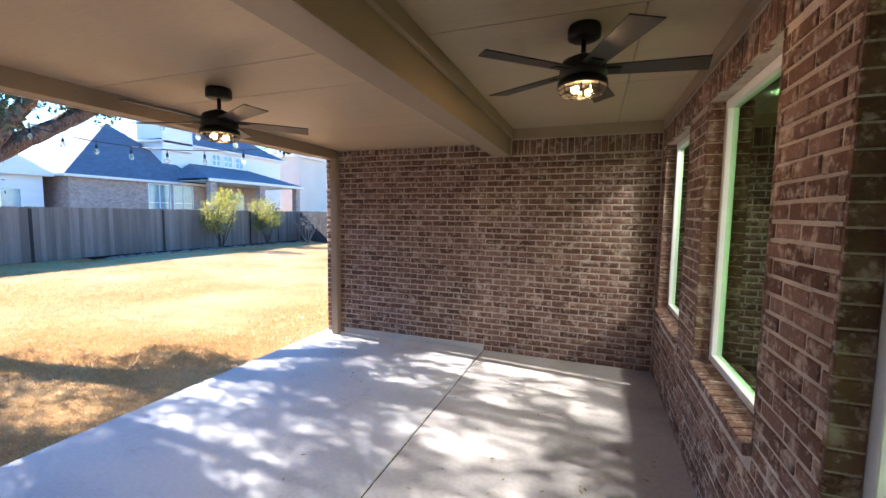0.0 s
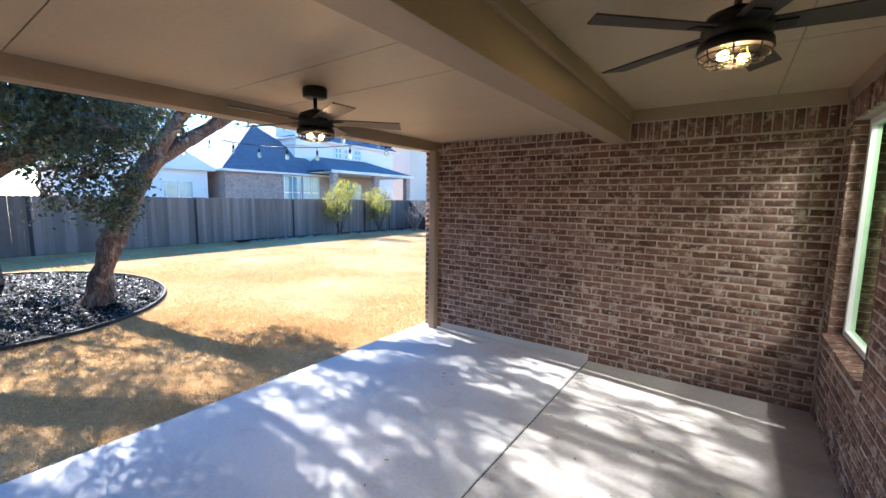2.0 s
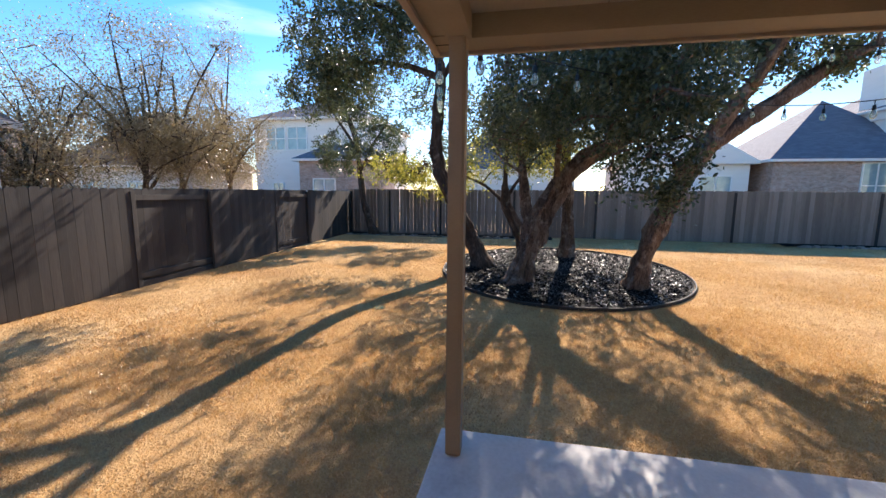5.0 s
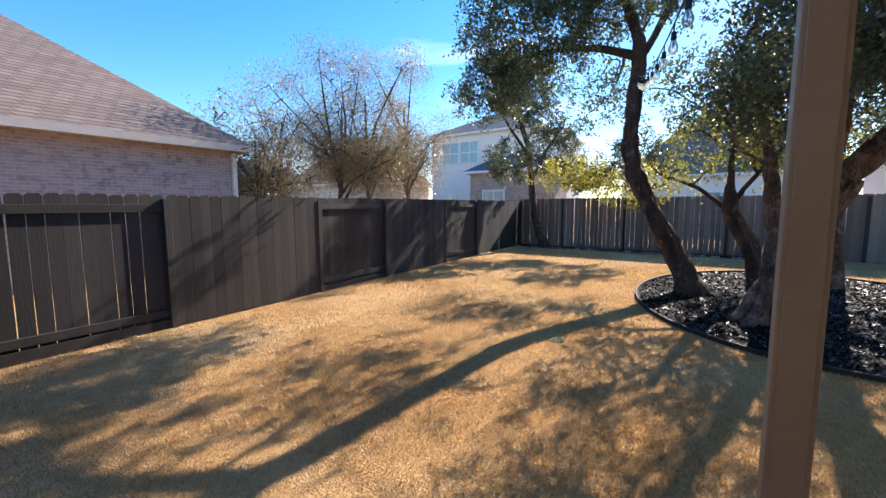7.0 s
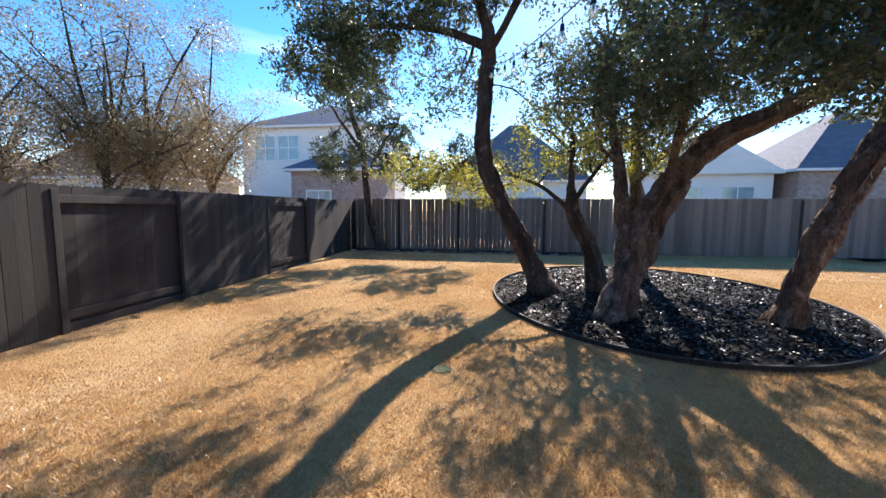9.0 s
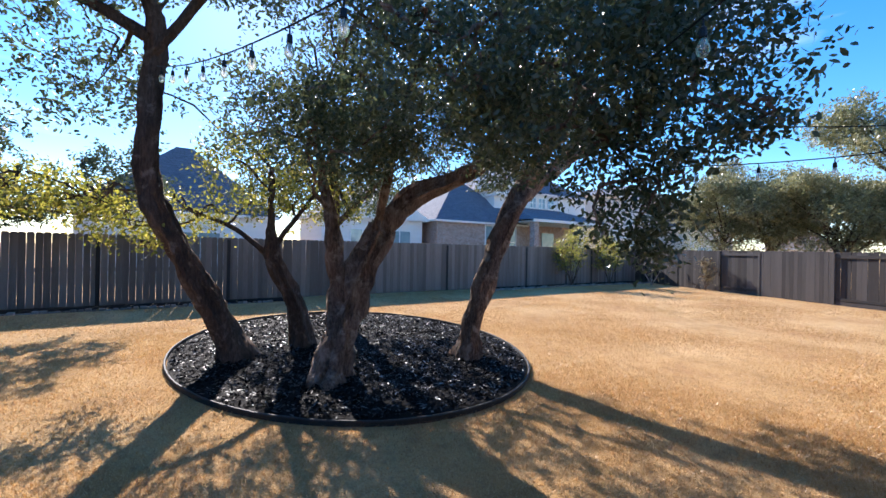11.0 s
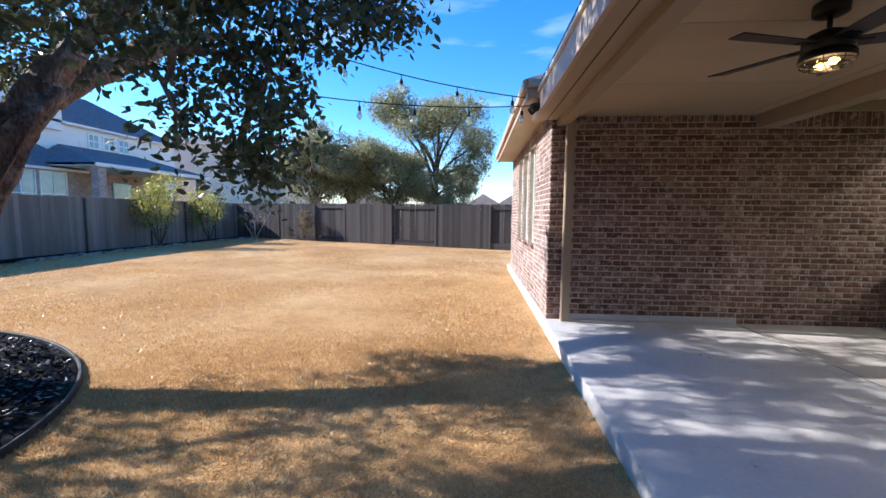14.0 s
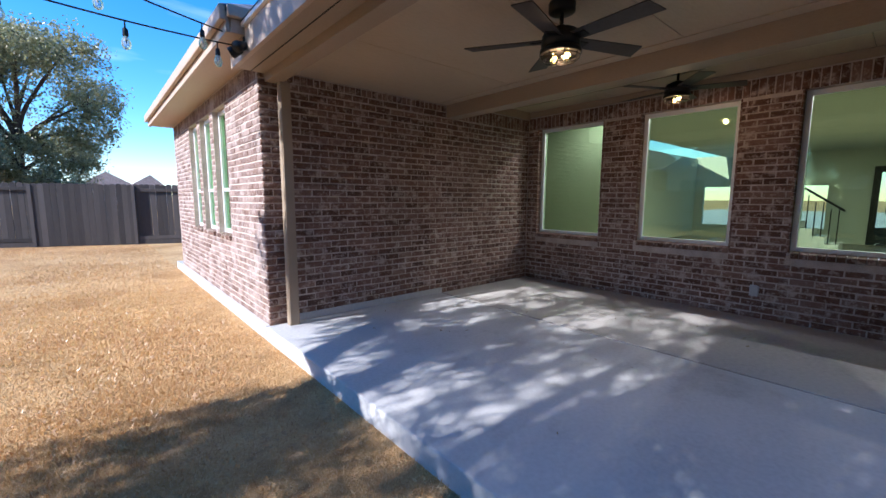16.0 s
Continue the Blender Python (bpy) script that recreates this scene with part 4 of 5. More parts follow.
tree("thick gnarled live oak with a low fork in the mulch bed", [
    [(-8.95, 0.37, G, 0.225), (-9.0, 0.45, 0.3, 0.18), (-9.08, 0.54, 0.62, 0.17), (-9.12, 0.66, 0.95, 0.205), (-9.17, 0.84, 1.35, 0.165), (-9.13, 1.08, 1.85, 0.15)],
    [(-9.13, 1.03, 1.75, 0.145), (-9.05, 1.5, 2.25, 0.13), (-8.85, 2.05, 2.55, 0.12), (-8.4, 2.6, 2.95, 0.075), (-7.6, 2.7, 3.9, 0.03)],
    [(-9.1, 0.62, 0.85, 0.11), (-9.18, 0.47, 1.35, 0.092), (-9.16, 0.40, 1.9, 0.08), (-9.25, 0.30, 2.5, 0.045), (-9.1, 0.05, 3.6, 0.02)],
    [(-8.88, 0.20, -0.18, 0.17), (-8.90, 0.24, 0.02, 0.145), (-8.95, 0.33, 0.22, 0.12), (-9.02, 0.44, 0.5, 0.06)],
    [(-9.12, 1.0, 1.75, 0.06), (-8.7, 1.0, 2.6, 0.045), (-8.0, 0.9, 3.4, 0.03), (-7.4, 1.0, 4.0, 0.02)],
    [(-8.4, 2.58, 2.93, 0.06), (-7.4, 2.2, 3.6, 0.05), (-6.5, 1.75, 3.2, 0.03), (-5.9, 1.55, 2.4, 0.010)]],
    [(-6.15, 1.45, 2.85, 0.85, 1.0, 0.85, 205), (-5.85, 1.82, 1.88, 0.35, 0.42, 0.42, 55), (-5.45, 1.7, 2.5, 0.42, 0.42, 0.42, 50), (-5.12, 1.95, 2.62, 0.3, 0.3, 0.32, 18), (-5.3, 1.9, 3.1, 0.4, 0.4, 0.4, 40), (-5.5, 1.15, 2.9, 0.42, 0.45, 0.45, 45), (-6.6, 0.5, 2.9, 0.7, 0.7, 0.55, 100), (-7.3, 1.9, 2.9, 0.8, 0.8, 0.55, 110), (-8.4, 0.35, 2.8, 0.85, 0.95, 0.6, 150), (-6.2, 1.5, 3.9, 0.9, 1.0, 0.6, 130), (-7.5, 1.2, 3.9, 1.2, 1.2, 0.8, 190), (-8.2, 0.2, 4.4, 1.5, 1.3, 0.9, 130),
     (-9.4, 1.6, 5.3, 1.9, 1.7, 0.9, 100), (-8.8, -0.3, 3.1, 0.9, 0.9, 0.6, 65), (-8.1, 0.4, 3.0, 0.7, 0.8, 0.45, 75), (-9.9, 1.9, 3.7, 1.2, 1.2, 0.75, 225), (-10.2, 0.3, 3.6, 1.0, 1.0, 0.7, 65)], 0.054, M_LEAF, M_BARK, 22, 130, group=OAKS)
tree("tall slender live oak curving upward in the mulch bed", [
    [(-10.48, -0.47, G, 0.195), (-10.48, -0.71, 0.45, 0.175), (-10.48, -1.03, 1.05, 0.16), (-10.48, -1.41, 1.86, 0.14), (-10.48, -1.57, 2.4, 0.13), (-10.48, -1.57, 3.4, 0.11), (-10.48, -1.53, 4.3, 0.10), (-10.38, -1.81, 5.3, 0.07), (-9.88, -2.31, 6.4, 0.03)],
    [(-10.48, -1.59, 4.2, 0.07), (-10.38, -2.31, 4.45, 0.06), (-10.18, -3.11, 4.5, 0.045), (-9.88, -4.21, 4.4, 0.02)],
    [(-10.48, -1.53, 4.0, 0.06), (-9.98, -0.91, 4.9, 0.045), (-9.38, -0.51, 5.7, 0.02)],
    [(-10.38, -1.91, 5.3, 0.05), (-9.18, -3.31, 5.6, 0.035), (-7.98, -4.51, 5.7, 0.015)]],
    [(-9.98, -3.31, 4.8, 1.5, 1.6, 0.8, 440), (-10.3, -1.8, 5.3, 1.2, 1.0, 0.6, 140), (-10.1, -4.2, 4.0, 0.8, 0.9, 0.5, 110), (-11.3, -2.3, 3.95, 0.8, 0.9, 0.6, 35), (-9.78, -2.11, 6.0, 2.0, 1.9, 0.8, 240), (-9.48, -3.61, 6.2, 1.7, 1.9, 0.6, 230), (-9.58, -0.51, 5.4, 1.3, 1.1, 0.8, 130), (-7.78, -4.51, 5.7, 0.9, 1.3, 0.35, 110), (-10.58, -4.61, 3.9, 0.9, 1.0, 0.6, 75), (-10.98, -2.51, 3.5, 0.9, 1.0, 0.7, 25), (-11.78, -0.91, 3.6, 1.0, 1.1, 0.9, 28)],
    0.07, M_LEAF, M_BARK_DARK, 23, 120, group=OAKS, per=36)
tree("small leaning oak with sunlit yellow-green leaves", [
    [(-10.8, 0.52, G, 0.15), (-10.8, 0.36, 0.6, 0.125), (-10.8, 0.03, 1.3, 0.11), (-10.8, -0.02, 1.9, 0.05), (-10.9, 0.0, 2.8, 0.03)],
    [(-10.8, 0.05, 1.3, 0.05), (-11.0, -0.5, 1.8, 0.035), (-11.3, -1.2, 2.1, 0.015)],
    [(-10.8, 0.0, 1.5, 0.045), (-10.7, 0.4, 2.1, 0.03), (-10.8, 0.8, 2.6, 0.015)]],
    [(-11.3, -1.6, 1.95, 1.0, 1.0, 0.45, 95), (-10.9, -0.2, 2.6, 0.9, 1.0, 0.7, 80), (-11.5, 0.9, 2.5, 0.9, 0.9, 0.6, 80), (-11.6, -3.0, 2.2, 0.8, 0.9, 0.45, 75)], 0.06, M_LEAF_YELLOW, M_BARK_DARK, 24, 60, group=OAKS, per=32)
tree("straight oak at the back of the mulch bed", [
    [(-12.35, 1.58, G, 0.15), (-12.35, 1.57, 0.7, 0.125), (-12.35, 1.55, 1.5, 0.12), (-12.35, 1.45, 2.7, 0.10), (-12.2, 1.5, 4.0, 0.07), (-12.0, 1.6, 5.2, 0.03)],
    [(-12.35, 1.5, 2.0, 0.06), (-12.1, 2.2, 2.8, 0.04), (-11.8, 2.8, 3.4, 0.02)]],
    [(-12.0, 1.6, 4.6, 1.7, 1.7, 1.0, 90), (-14.0, 2.4, 2.9, 1.0, 1.2, 0.6, 130), (-14.6, 0.6, 2.8, 0.9, 1.0, 0.6, 100), (-12.2, 2.3, 3.3, 1.1, 1.2, 0.6, 80), (-12.4, 0.5, 3.3, 1.0, 1.0, 0.6, 75)], 0.075, M_LEAF, M_BARK, 25, 80, group=OAKS, per=32)
tree("slim live oak in the corner by the fence", [
    [(-16.9, -5.6, G, 0.15), (-16.9, -5.95, 0.9, 0.12), (-16.9, -6.15, 1.9, 0.11), (-16.9, -6.3, 3.6, 0.09), (-16.8, -6.7, 5.0, 0.06), (-16.6, -6.6, 6.6, 0.03)],
    [(-16.9, -6.2, 2.4, 0.06), (-16.6, -5.5, 3.5, 0.04), (-16.3, -4.8, 4.2, 0.02)],
    [(-16.9, -6.3, 3.4, 0.06), (-17, -7.2, 4.6, 0.04), (-17, -7.8, 5.6, 0.02)]],
    [(-16.6, -6.3, 5.6, 1.3, 1.4, 1.2, 260), (-16.5, -5.2, 3.6, 1.0, 1.1, 1.1, 170), (-16.8, -7.2, 3.2, 0.8, 0.9, 0.9, 120), (-16.6, -4.2, 2.4, 0.7, 0.8, 0.5, 80), (-16.6, -2.6, 3.0, 1.0, 1.2, 0.9, 120)], 0.08, M_LEAF, M_BARK_DARK, 26, 70)

# trees beyond the fences
def wild_tree(label, x, y, h, spread, leaf, bark, seed, sprigs, size, lean=(0, 0), per=20, forks=6, thin=False):
    """A free-standing tree: a trunk that forks into limbs, each ending in leaf masses."""
    rnd = random.Random(seed)
    g = ground_z(x)
    r = 0.013 * h if thin else 0.022 * h
    limbs = [[(x, y, g, r), (x + lean[0] * 0.3, y + lean[1] * 0.3, g + 0.2 * h, r * 0.8), (x + lean[0] * 0.7, y + lean[1] * 0.7, g + 0.42 * h, r * 0.62), (x + lean[0], y + lean[1], g + 0.75 * h, r * 0.2)]]
    blobs = [(x + lean[0], y + lean[1], g + 0.82 * h, spread * 0.55, spread * 0.55, 0.16 * h, sprigs)]
    if thin:
        blobs.append((x, y, g + 0.34 * h, spread * 0.85, spread * 0.85, 0.15 * h, sprigs * 2))
    else:
        blobs.append((x + lean[0] * 0.6, y + lean[1] * 0.6, g + 0.52 * h, spread * 0.85, spread * 0.85, 0.17 * h, int(sprigs * 1.2)))
        blobs.append((x + lean[0] * 0.4, y - 0.6, g + 0.33 * h, spread * 0.8, spread * 0.7, 0.10 * h, sprigs // 2))
    for k in range(forks):
        a = 2 * math.pi * (k + rnd.uniform(-0.3, 0.3)) / forks
        s, zz = spread * rnd.uniform(0.45, 1.0), h * rnd.uniform(0.42, 1.0)
        z0 = h * rnd.uniform(0.2, 0.45)
        q = z0 / (0.75 * h)
        bx, by = x + lean[0] * q, y + lean[1] * q
        tx, ty = bx + s * math.cos(a), by + s * math.sin(a)
        limbs.append([(bx, by, g + z0, r * 0.5), ((bx * 2 + tx) / 3 + rnd.uniform(-.3, .3), (by * 2 + ty) / 3, g + z0 + (zz - z0) * 0.45, r * 0.35), (tx, ty, g + zz, r * 0.1)])
        if thin:
            blobs.append(((bx + tx) / 2, (by + ty) / 2, g + (z0 + zz) / 2, spread * 0.4, spread * 0.4, h * 0.12, sprigs))
        blobs.append((tx, ty, g + zz, spread * rnd.uniform(0.3, 0.45), spread * rnd.uniform(0.3, 0.45), h * rnd.uniform(0.07, 0.13), sprigs))
    return tree(label, limbs, blobs, size, leaf, bark, seed, 70, group="trees beyond the fence", per=per, sprig=0.3 if h > 4 else 0.2)


wild_tree("half-bare tree with sparse tan leaves beyond the fence", -12.1, -11.6, 7.2, 2.2, M_LEAF_TAN, M_BARK_DARK, 41, 85, 0.055, (-0.5, -0.2), 16, 14, True)
wild_tree("half-bare tree with sparse tan leaves beyond the fence", -13.6, -11.5, 7.4, 1.9, M_LEAF_TAN, M_BARK_DARK, 45, 85, 0.055, (0.3, 0.2), 16, 13, True)
wild_tree("half-bare tree with sparse tan leaves beyond the fence", -16.4, -11.8, 7.7, 2.0, M_LEAF_TAN, M_BARK_DARK, 42, 85, 0.055, (0.5, 0.2), 16, 14, True)
wild_tree("small half-bare tree with sparse tan leaves beyond the fence", -9.3, -11.9, 4.9, 1.7, M_LEAF_TAN, M_BARK_DARK, 43, 60, 0.06, (0.2, 0.2), 14, 12, True)
wild_tree("leafless grey tree beyond the fence", -13.5, -17.0, 6.4, 2.6, M_LEAF_TAN, M_BARK_DARK, 44, 40, 0.065, (0, 0), 12, 13, True)
wild_tree("tall spreading oak with greyish leaves beyond the far fence", -7.5, 27.5, 9.2, 3.4, M_LEAF_GREY, M_BARK_DARK, 51, 110, 0.135, (0.4, 0.2), 24, 15)
wild_tree("bushy leaning oak with greyish leaves beyond the far fence", -9.0, 26.0, 5.6, 2.5, M_LEAF_GREY, M_BARK_DARK, 52, 90, 0.125, (-2.0, 0.2), 24, 13)
wild_tree("bushy oak with greyish leaves beyond the far fence", -13.2, 27.0, 6.9, 2.8, M_LEAF_GREY, M_BARK_DARK, 53, 100, 0.13, (0.3, 0), 24, 13)
wild_tree("bushy low oak with greyish leaves beyond the far fence", -15.4, 26.5, 5.8, 2.6, M_LEAF_GREY, M_BARK_DARK, 55, 90, 0.125, (0.2, 0), 24, 13)
wild_tree("small oak beyond the far fence", -6.0, 26.0, 4.0, 1.8, M_LEAF_GREY, M_BARK_DARK, 54, 90, 0.115, (0, 0), 18, 6)


def shrub(label, x, y, h, w, leaf, seed, sprigs, base=0.05, bark=None, size=0.07):
    rnd = random.Random(seed)
    g = ground_z(x)
    limbs = []
    for k in range(6):
        a = 2 * math.pi * k / 6
        limbs.append([(x, y, g, 0.018), (x + 0.25 * w * math.cos(a), y + 0.25 * w * math.sin(a), g + 0.5 * h, 0.012), (x + 0.42 * w * math.cos(a + 0.4), y + 0.42 * w * math.sin(a + 0.4), g + h * rnd.uniform(0.75, 1.0), 0.004)])
    blobs = [(x + rnd.uniform(-.2, .2) * w, y + rnd.uniform(-.2, .2) * w, g + h * q, w * 0.42, w * 0.42, h * 0.18, max(1, int(sprigs / 4))) for q in (0.42, 0.58, 0.72, 0.86)]
    return tree(label, limbs, blobs, size, leaf, bark or M_BARK_DARK, seed, 30, flare=False, per=14, sprig=0.14, category="shrub", name="shrub")


shrub("airy shrub with yellow-green leaves by the back fence", -16.9, 14.6, 2.75, 1.9, M_LEAF_YELLOW, 61, 330)
shrub("airy shrub with yellow-green leaves by the back fence", -16.8, 17.4, 2.45, 1.7, M_LEAF_YELLOW, 62, 270)
shrub("pale bare branching shrub in the fence corner", -15.6, 19.2, 1.7, 2.0, M_TWIG, 63, 40, bark=M_TWIG, size=0.05)
shrub("small upright tan shrub against the far fence", -13.0, 19.1, 1.45, 0.6, M_LEAF_TAN, 64, 90)


# ---- neighbouring houses ----
def house(label, x0, x1, y0, y1, eave_z, rise, wall_mat, roof_mat, windows=(), over=0.4, z0=-0.2, ridge="y", hip=1.0, group="", trim=None):
    """Walls, a hip (or gable, hip=0) roof and framed windows: (face, a0, a1, z0, z1)."""
    h = thing("house", label, "house", group=group)
    part("wall", boxes(((x0, y0, z0), (x1, y1, eave_z))), wall_mat, h)
    a0, a1, b0, b1 = x0 - over, x1 + over, y0 - over, y1 + over
    bm = bmesh.new()
    if ridge == "y":
        mid, ins = (a0 + a1) / 2, hip * (a1 - a0) / 2
        r0, r1 = (mid, b0 + ins, eave_z + rise), (mid, max(b1 - ins, b0 + ins + 0.01), eave_z + rise)
        c = [(a0, b0, eave_z), (a1, b0, eave_z), (a1, b1, eave_z), (a0, b1, eave_z)]
        quads = [(c[1], c[2], r1, r0), (c[3], c[0], r0, r1), (c[0], c[1], r0), (c[2], c[3], r1)]
    else:
        mid, ins = (b0 + b1) / 2, hip * (b1 - b0) / 2
        r0, r1 = (a0 + ins, mid, eave_z + rise), (max(a1 - ins, a0 + ins + 0.01), mid, eave_z + rise)
        c = [(a0, b0, eave_z), (a1, b0, eave_z), (a1, b1, eave_z), (a0, b1, eave_z)]
        quads = [(c[0], c[1], r1, r0), (c[2], c[3], r0, r1), (c[3], c[0], r0), (c[1], c[2], r1)]
    for q in quads[:2] + (quads[2:] if hip else []):
        bm.faces.new([bm.verts.new(p) for p in q])
    bmesh.ops.remove_doubles(bm, verts=bm.verts, dist=0.001)
    part("roof", bm, roof_mat, h)
    if not hip:
        for q in quads[2:]:
            gb = bmesh.new()
            gb.faces.new([gb.verts.new(p) for p in q])
            part("gable", gb, wall_mat, h)
    fa = boxes(((a0, b0, eave_z - 0.16), (a1, b0 + 0.06, eave_z)), ((a0, b1 - 0.06, eave_z - 0.16), (a1, b1, eave_z)), ((a0, b0 + 0.06, eave_z - 0.16), (a0 + 0.06, b1 - 0.06, eave_z)), ((a1 - 0.06, b0 + 0.06, eave_z - 0.16), (a1, b1 - 0.06, eave_z)), ((a0 + 0.06, b0 + 0.06, eave_z - 0.10), (a1 - 0.06, b1 - 0.06, eave_z - 0.08)))
    part("fascia", fa, trim or M_SIDING, h, "pale fascia and soffit")
    for (face, p, q, c, d) in windows:
        at = {"+x": x1, "-x": x0, "+y": y1, "-y": y0}[face]
        sgn = 1 if face[0] == "+" else -1
        w = new("window")
        w.parent = h
        def wb(u0, u1, v0, v1, lo, hi):
            lo, hi = sorted((at + sgn * lo, at + sgn * hi))
            return ((lo, u0, v0), (hi, u1, v1)) if face[1] == "x" else ((u0, lo, v0), (u1, hi, v1))
        t = 0.09
        w.name = "window"
        fb = boxes(wb(p, p + t, c, d, 0.005, 0.06), wb(q - t, q, c, d, 0.005, 0.06), wb(p + t, q - t, c, c + t, 0.005, 0.06), wb(p + t, q - t, d - t, d, 0.005, 0.06), wb((p + q) / 2 - 0.04, (p + q) / 2 + 0.04, c + t, d - t, 0.005, 0.055), wb(p + t, q - t, (c + d) / 2 - 0.03, (c + d) / 2 + 0.03, 0.005, 0.05))
        part("frame", fb, M_WHITE, w, "white window frame")
        part("pane", boxes(wb(p + t, q - t, c + t, d - t, 0.006, 0.02)), M_PANE_FAR, w, "pale blue-green reflecting glass")
    return h


M_PANE_FAR = material("far_window_glass", [(0.20, 0.30, 0.33), (0.34, 0.44, 0.46)], 0.08, 0, 0.6, 3, 0, spec=0.8)

# the house across the side fence
nh = house("pinkish brick one-storey house with a tan shingle hip roof", -7.98, 9.5, -24.0, -11.0, 3.08, 5.3, M_BRICK_FAR, M_SHINGLE_TAN, over=0.42, ridge="x", trim=M_CREAM)
part("downspout", boxes(((-8.08, -10.99, -0.2), (-7.97, -10.90, 2.9)), bevel=0.01), M_SIDING, nh, "pale downspout")
house("hipped upper roof of the brick house", -2.5, 6.0, -22.0, -14.5, 5.2, 3.6, M_BRICK_FAR, M_SHINGLE_TAN, over=0.3, ridge="x")
# houses behind the back fence
house("low house with a tan hip roof behind the trees", -29.5, -22.0, -47.0, -34.0, 3.0, 3.4, M_CREAM, M_SHINGLE_TAN, [("+x", -44, -42, 0.9, 2.3)], ridge="y")
house("low cream house with a tan hip roof behind the trees", -33.0, -25.0, -33.0, -23.0, 3.4, 4.4, M_CREAM, M_SHINGLE_TAN, [("+x", -31, -29, 0.9, 2.3), ("+x", -27, -25.5, 0.9, 2.3)], ridge="y")
house("white two-storey house with a grey hip roof", -40.0, -30.0, -20.4, -11.0, 7.2, 2.6, M_SIDING, M_SHINGLE, [("+x", -19.4, -17.7, 4.8, 6.6), ("+x", -17.6, -15.9, 4.8, 6.6), ("+x", -15, -13, 1.0, 2.6), ("+x", -19, -18, 0.3, 2.4)], ridge="y")
house("low porch wing with a grey roof and brick wall", -29.95, -27.0, -14.9, -9.0, 3.9, 1.1, M_BRICK_FAR_DARK, M_SHINGLE, [("+x", -13.9, -12.2, 0.9, 2.6)], ridge="y")
house("white two-storey house half hidden by the oaks", -42.0, -33.0, -6.0, 4.0, 3.5, 4.8, M_SIDING, M_SHINGLE, [ ("+x", -1.5, 1.0, 0.9, 2.4)], ridge="y")
house("white one-storey house wing with tall windows", -38.0, -32.0, 7.0, 15.0, 3.9, 2.6, M_SIDING, M_SHINGLE, [("+x", 9.0, 11.0, 0.6, 3.0), ("+x", 12.0, 14.0, 0.6, 3.0)], ridge="x", hip=0.0)
house("brick house wing with a broad grey hip roof", -42.0, -31.0, 15.8, 25.0, 3.95, 4.6, M_BRICK_FAR_DARK, M_SHINGLE, [("+x", 20.6, 22.3, 0.9, 3.75), ("+x", 22.5, 24.2, 0.9, 3.75)], ridge="y")
uh = house("white upper storey with a tall grey hip roof", -41.0, -32.6, 22.9, 35.9, 7.3, 3.1, M_SIDING, M_SHINGLE, [("+x", 27.4, 28.3, 5.8, 6.9), ("+x", 28.6, 29.6, 5.8, 6.9), ("+x", 29.9, 30.9, 5.8, 6.9)], ridge="y")
part("gable_wall", boxes(((-35.2, 22.75, 6.6), (-32.2, 25.3, 10.1)), bevel=0.02), M_SIDING, uh)
house("cream two-storey gabled house", -45.0, -35.0, 41.9, 58.0, 8.8, 2.0, M_CREAM, M_SHINGLE, [], ridge="x", hip=0.0)
house("cream gabled house behind the far corner", -42.0, -31.0, 55.0, 68.0, 5.2, 4.6, M_CREAM, M_SHINGLE, [("+x", 58, 60, 1, 2.6)], ridge="x", hip=0.0)
porch = thing("porch", "brick-columned back porch with a low grey hip roof", "porch")
part("roof", roof_mesh([((-27.6, 22.9, 4.25), (-27.6, 33.6, 4.25), (-32.5, 31.5, 5.75), (-32.5, 25.2, 5.75)), ((-27.6, 22.9, 4.25), (-32.5, 25.2, 5.75), (-32.5, 22.9, 4.25)), ((-27.6, 33.6, 4.25), (-32.5, 33.6, 4.25), (-32.5, 31.5, 5.75))]), M_SHINGLE, porch)
part("fascia", boxes(((-27.66, 22.9, 4.02), (-27.56, 33.6, 4.26)), ((-32.5, 33.5, 4.02), (-27.66, 33.6, 4.25)), ((-32.5, 23.0, 4.08), (-27.66, 33.5, 4.12))), M_SIDING, porch)
for y in (23.5, 28.4, 33.0):
    part("column", boxes(((-28.3, y - 0.28, -0.1), (-27.8, y + 0.28, 4.02)), bevel=0.02), M_BRICK_FAR_DARK, porch)
part("back_wall", boxes(((-32.5, 25.1, -0.1), (-32.35, 33.4, 4.05))), M_BRICK_FAR_DARK, porch)
part("door", boxes(((-32.34, 28.9, 0.0), (-32.30, 30.6, 3.4))), M_PANE_FAR, porch, "glazed back door")
for k, (hx, hy, hw, hz) in enumerate(((-2.5, 95, 9, 2.9), (3.5, 98, 7, 2.7), (-30, 92, 10, 3.0), (-14, 100, 9, 2.6))):
    house("distant house with a hip roof", hx - hw / 2, hx + hw / 2, hy, hy + 9, hz, 3.2, M_CREAM, M_SHINGLE_TAN, [("-y", hx - 1, hx + 1, 0.9, 2.2)], ridge="x", group="distant houses")


